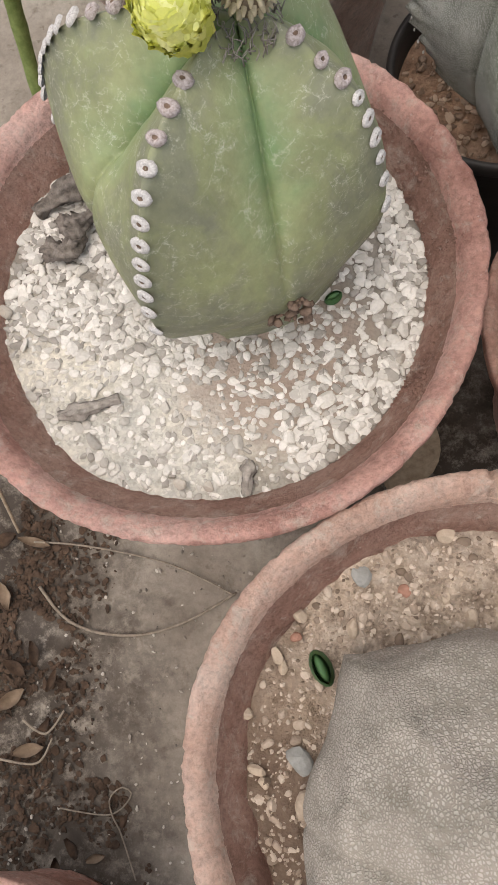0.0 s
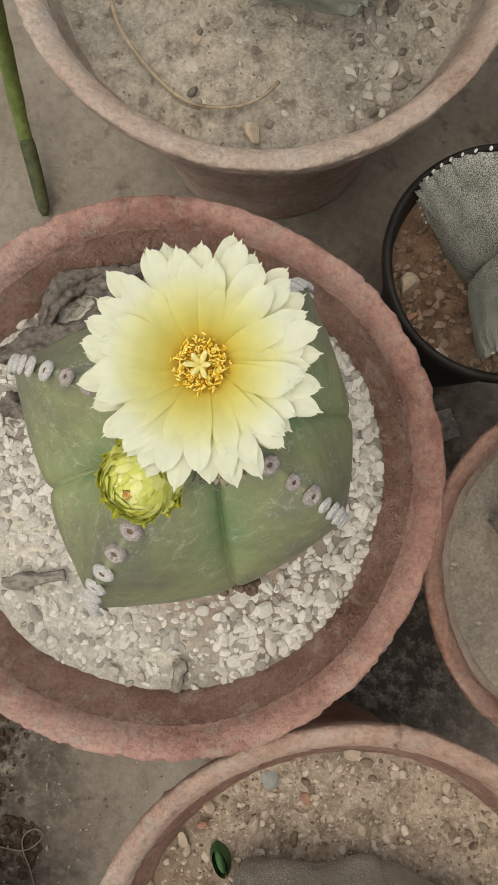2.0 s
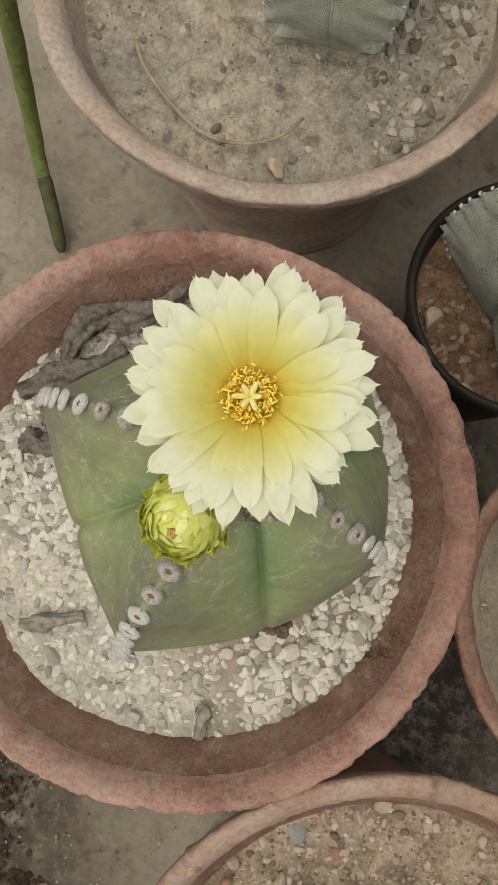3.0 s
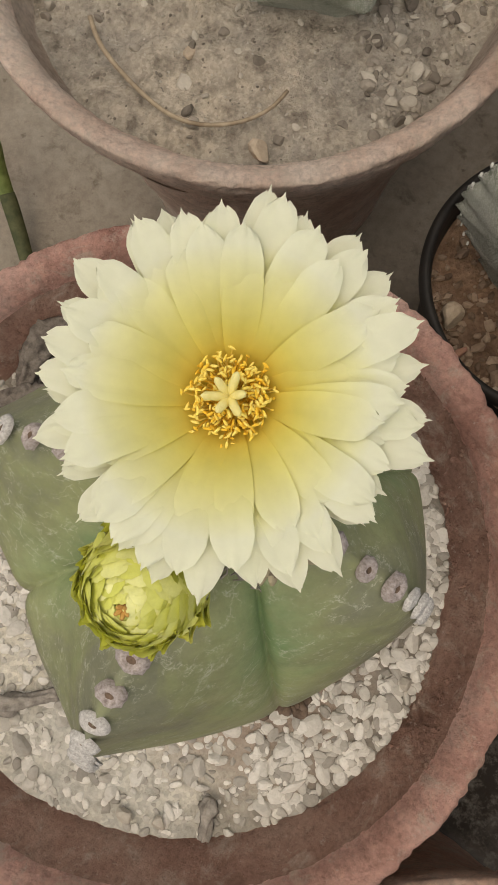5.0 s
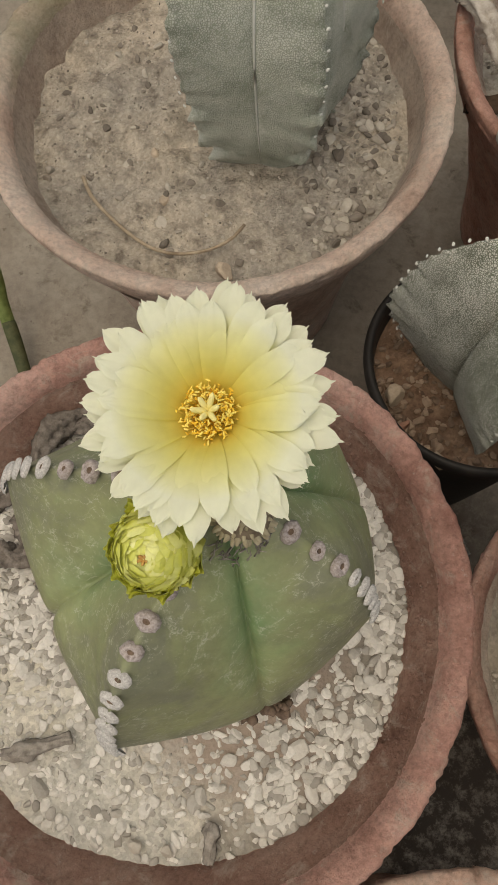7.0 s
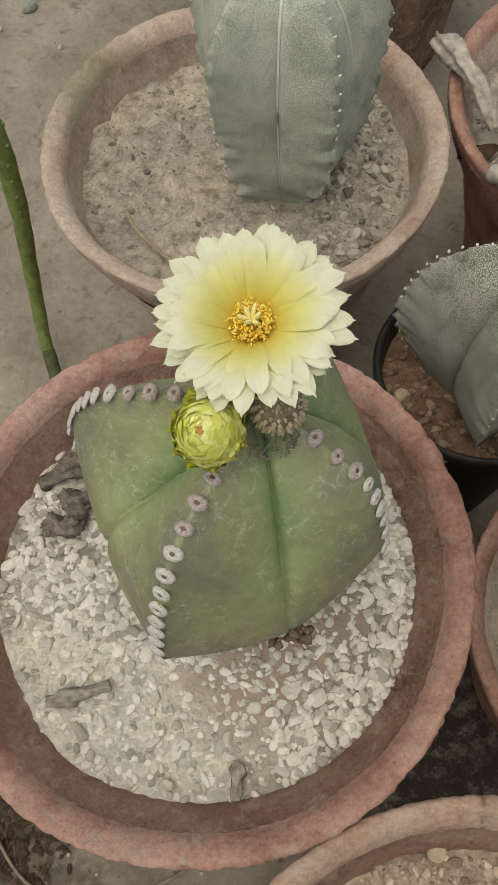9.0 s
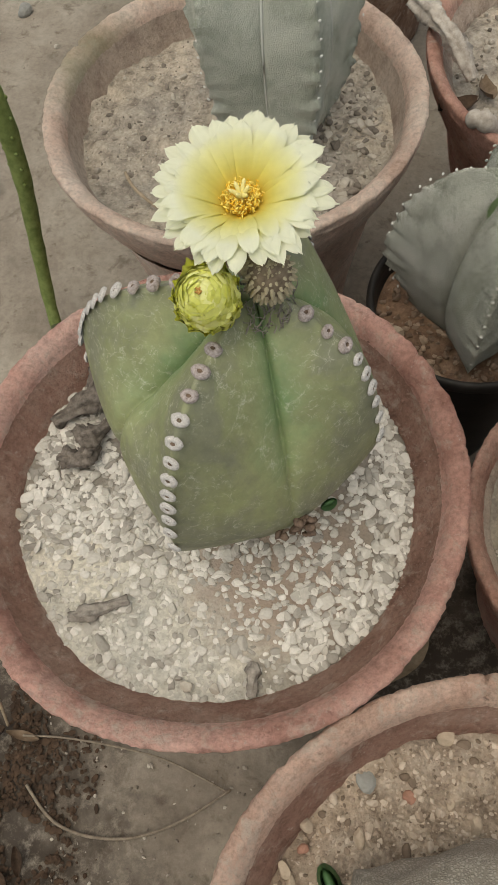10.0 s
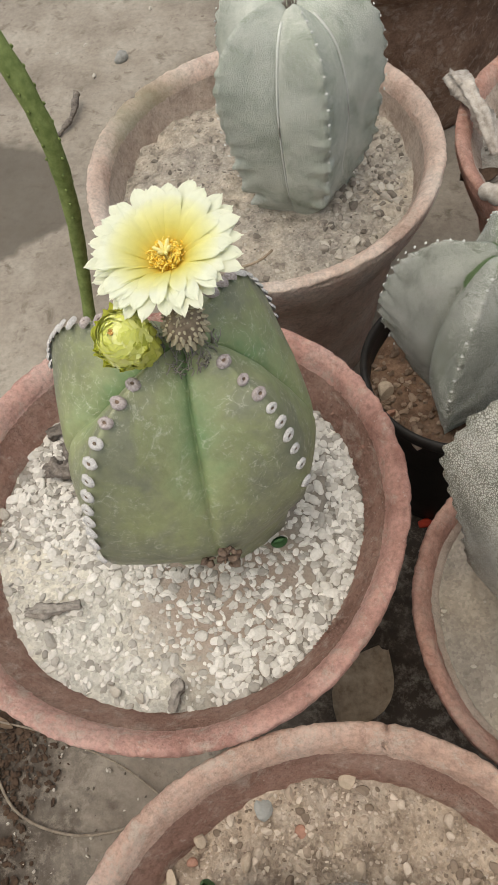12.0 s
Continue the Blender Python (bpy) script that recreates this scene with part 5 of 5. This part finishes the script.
dry_leaf(0.166, 0.280, 0.168, 0.024, 0.012, 60, LEAF_BROWN, "curled brown leaf scrap on grey soil", 93)

# dried stubs over the rim of the corner pot
tagged(braid([(0.120, 0.380, 0.196), (0.134, 0.356, 0.199), (0.148, 0.333, 0.194), (0.160, 0.314, 0.180)], 0.0068, WITHER_PALE, "thick whitish withered stalk lying over a pot rim", 70), category="stalk")
twig("dried_stalk", [(0.153, 0.262, 0.193), (0.162, 0.256, 0.194), (0.176, 0.262, 0.176)], 0.0062, 0.0045, WITHER_PALE, "pale broken stalk stub against a pot rim", "stalk", 10, 0.2, 71, 14)


# the long green stem beside the far pot
def green_stem():
    rows = [(-0.158, 0.176, 0.006), (-0.176, 0.222, 0.030), (-0.176, 0.250, 0.085), (-0.166, 0.262, 0.160), (-0.166, 0.270, 0.230), (-0.196, 0.290, 0.295), (-0.270, 0.330, 0.340), (-0.380, 0.390, 0.300), (-0.470, 0.440, 0.150), (-0.500, 0.455, 0.0)]
    n = 70
    pts = smooth_rows(rows, n)
    bm = bmesh.new()
    radii = [0.0046 + 0.0046 * min(k / 30, 1) for k in range(n)]
    tube_mesh(bm, pts.tolist(), [r * (1 + 0.06 * math.sin(2.3 * k)) for k, r in enumerate(radii)], 12)
    stem = thing("succulent", -0.5, 0.455, 0, "long arching green succulent stem drooping to the concrete", "succulent")
    for k in range(14, n - 12):
        for turn in (0.4, 2.5, 4.6):
            ahead = Vector(pts[k + 1] - pts[k - 1]).normalized()
            side = ahead.cross(Vector((0, 0, 1))).normalized()
            off = (math.cos(turn) * side + math.sin(turn) * side.cross(ahead)) * radii[k]
            bmesh.ops.create_icosphere(bm, subdivisions=1, radius=0.0013, matrix=Matrix.Translation(Vector(pts[k]) + off) @ Matrix.Diagonal((1.2, 1.0, 1.5, 1)))
    body = part("stem", bm, STEM_GREEN, stem)
    body.location = (0.5, -0.455, 0)
    bm = bmesh.new()
    tube_mesh(bm, smooth_rows([(-0.1735, 0.216, 0.026), (-0.165, 0.194, 0.014), (-0.1555, 0.1695, 0.0050)], 9).tolist(), [0.0052, 0.0056, 0.0056, 0.0055, 0.0054, 0.0052, 0.0050, 0.0044, 0.0022], 12)
    tip = part("tip", bm, STEM_DARK, stem, "dark drying stem tip")
    tip.location = (0.5, -0.455, 0)


green_stem()


# seedlings
def seedling(x, y, z, size, turn, label):
    """A small fresh shoot: two thick, half-open lips."""
    plant = thing("seedling", x, y, z, label, "seedling", "seedlings")
    for side in (-1, 1):
        bm = bmesh.new()
        rows, cols = 8, 6
        for off in (0.0, 1.0):
            vs = []
            for i in range(rows + 1):
                u = i / rows * math.pi
                line = []
                for j in range(cols + 1):
                    v = j / cols
                    wide = 0.10 + 0.30 * math.sin(math.pi * min(v, 0.75))
                    px = size * math.cos(u) * (0.55 + 0.5 * math.sin(v * math.pi * 0.8))
                    py = side * size * (math.sin(u) * wide + 0.01 + (0.30 if off else 0.0) * math.sin(u) * (1 - 0.7 * v))
                    line.append(bm.verts.new((px, py, size * 1.5 * v - 0.002)))
                vs.append(line)
            for i in range(rows):
                for j in range(cols):
                    bm.faces.new((vs[i][j], vs[i + 1][j], vs[i + 1][j + 1], vs[i][j + 1]))
        leaf = part("lip", bm, LEAF_GREEN, plant)
        leaf.rotation_euler = (0, 0, radians(turn))
    bm = bmesh.new()
    bmesh.ops.create_icosphere(bm, subdivisions=3, radius=size, matrix=Matrix.Translation((0, 0, 0.55 * size)) @ Matrix.Diagonal((0.82, 0.30, 0.75, 1)))
    young = part("young_leaf", bm, LEAF_LIGHT, plant, "lighter green folded leaf")
    young.rotation_euler = (0, 0, radians(turn))


LEAF_LIGHT = plain("young_leaf", (0.05, 0.11, 0.045), (0.09, 0.18, 0.07), 140, 0.5, sub=0.1)


seedling(0.0628, -0.1769, 0.174, 0.0080, 120, "small dark green seedling with two open lips in brown soil")
seedling(0.0615, -0.0050, 0.179, 0.0046, 30, "small dark green shoot under the cactus in gravel")


# scraps between the pots
def film_scrap():
    bm = bmesh.new()
    n = 14
    for off in (0.0, 0.0006):
        vs = [[bm.verts.new((0.030 * (i / n - 0.5), 0.022 * (j / n - 0.5), 0.010 * abs(rough_noise((i * 0.01, j * 0.01, 0), 40, 2)) + 0.004 * rough_noise((i * 0.01, j * 0.01, 0), 110, 5) + 0.004 + off)) for j in range(n + 1)] for i in range(n + 1)]
        for i in range(n):
            for j in range(n):
                bm.faces.new((vs[i][j], vs[i + 1][j], vs[i + 1][j + 1], vs[i][j + 1]))
    ob = link_mesh("plastic_scrap", bm, FILM, smooth=False)
    ob.matrix_world = pose(0.160, 0.068, 0.0, 0, 0, 30)
    tagged(ob, "crumpled dull plastic scrap on the floor between pots", "scrap")


film_scrap()
bm = bmesh.new()
tube_mesh(bm, [(0, 0, 0.001), (0.006, 0.002, 0.004), (0.012, 0.001, 0.003)], [0.003, 0.0045, 0.002], 8, 0.5)
red = tagged(link_mesh("red_scrap", bm, RED_BIT), "small bright red plastic scrap on the floor between pots", "scrap")
red.location = (0.140, 0.094, 0.0)
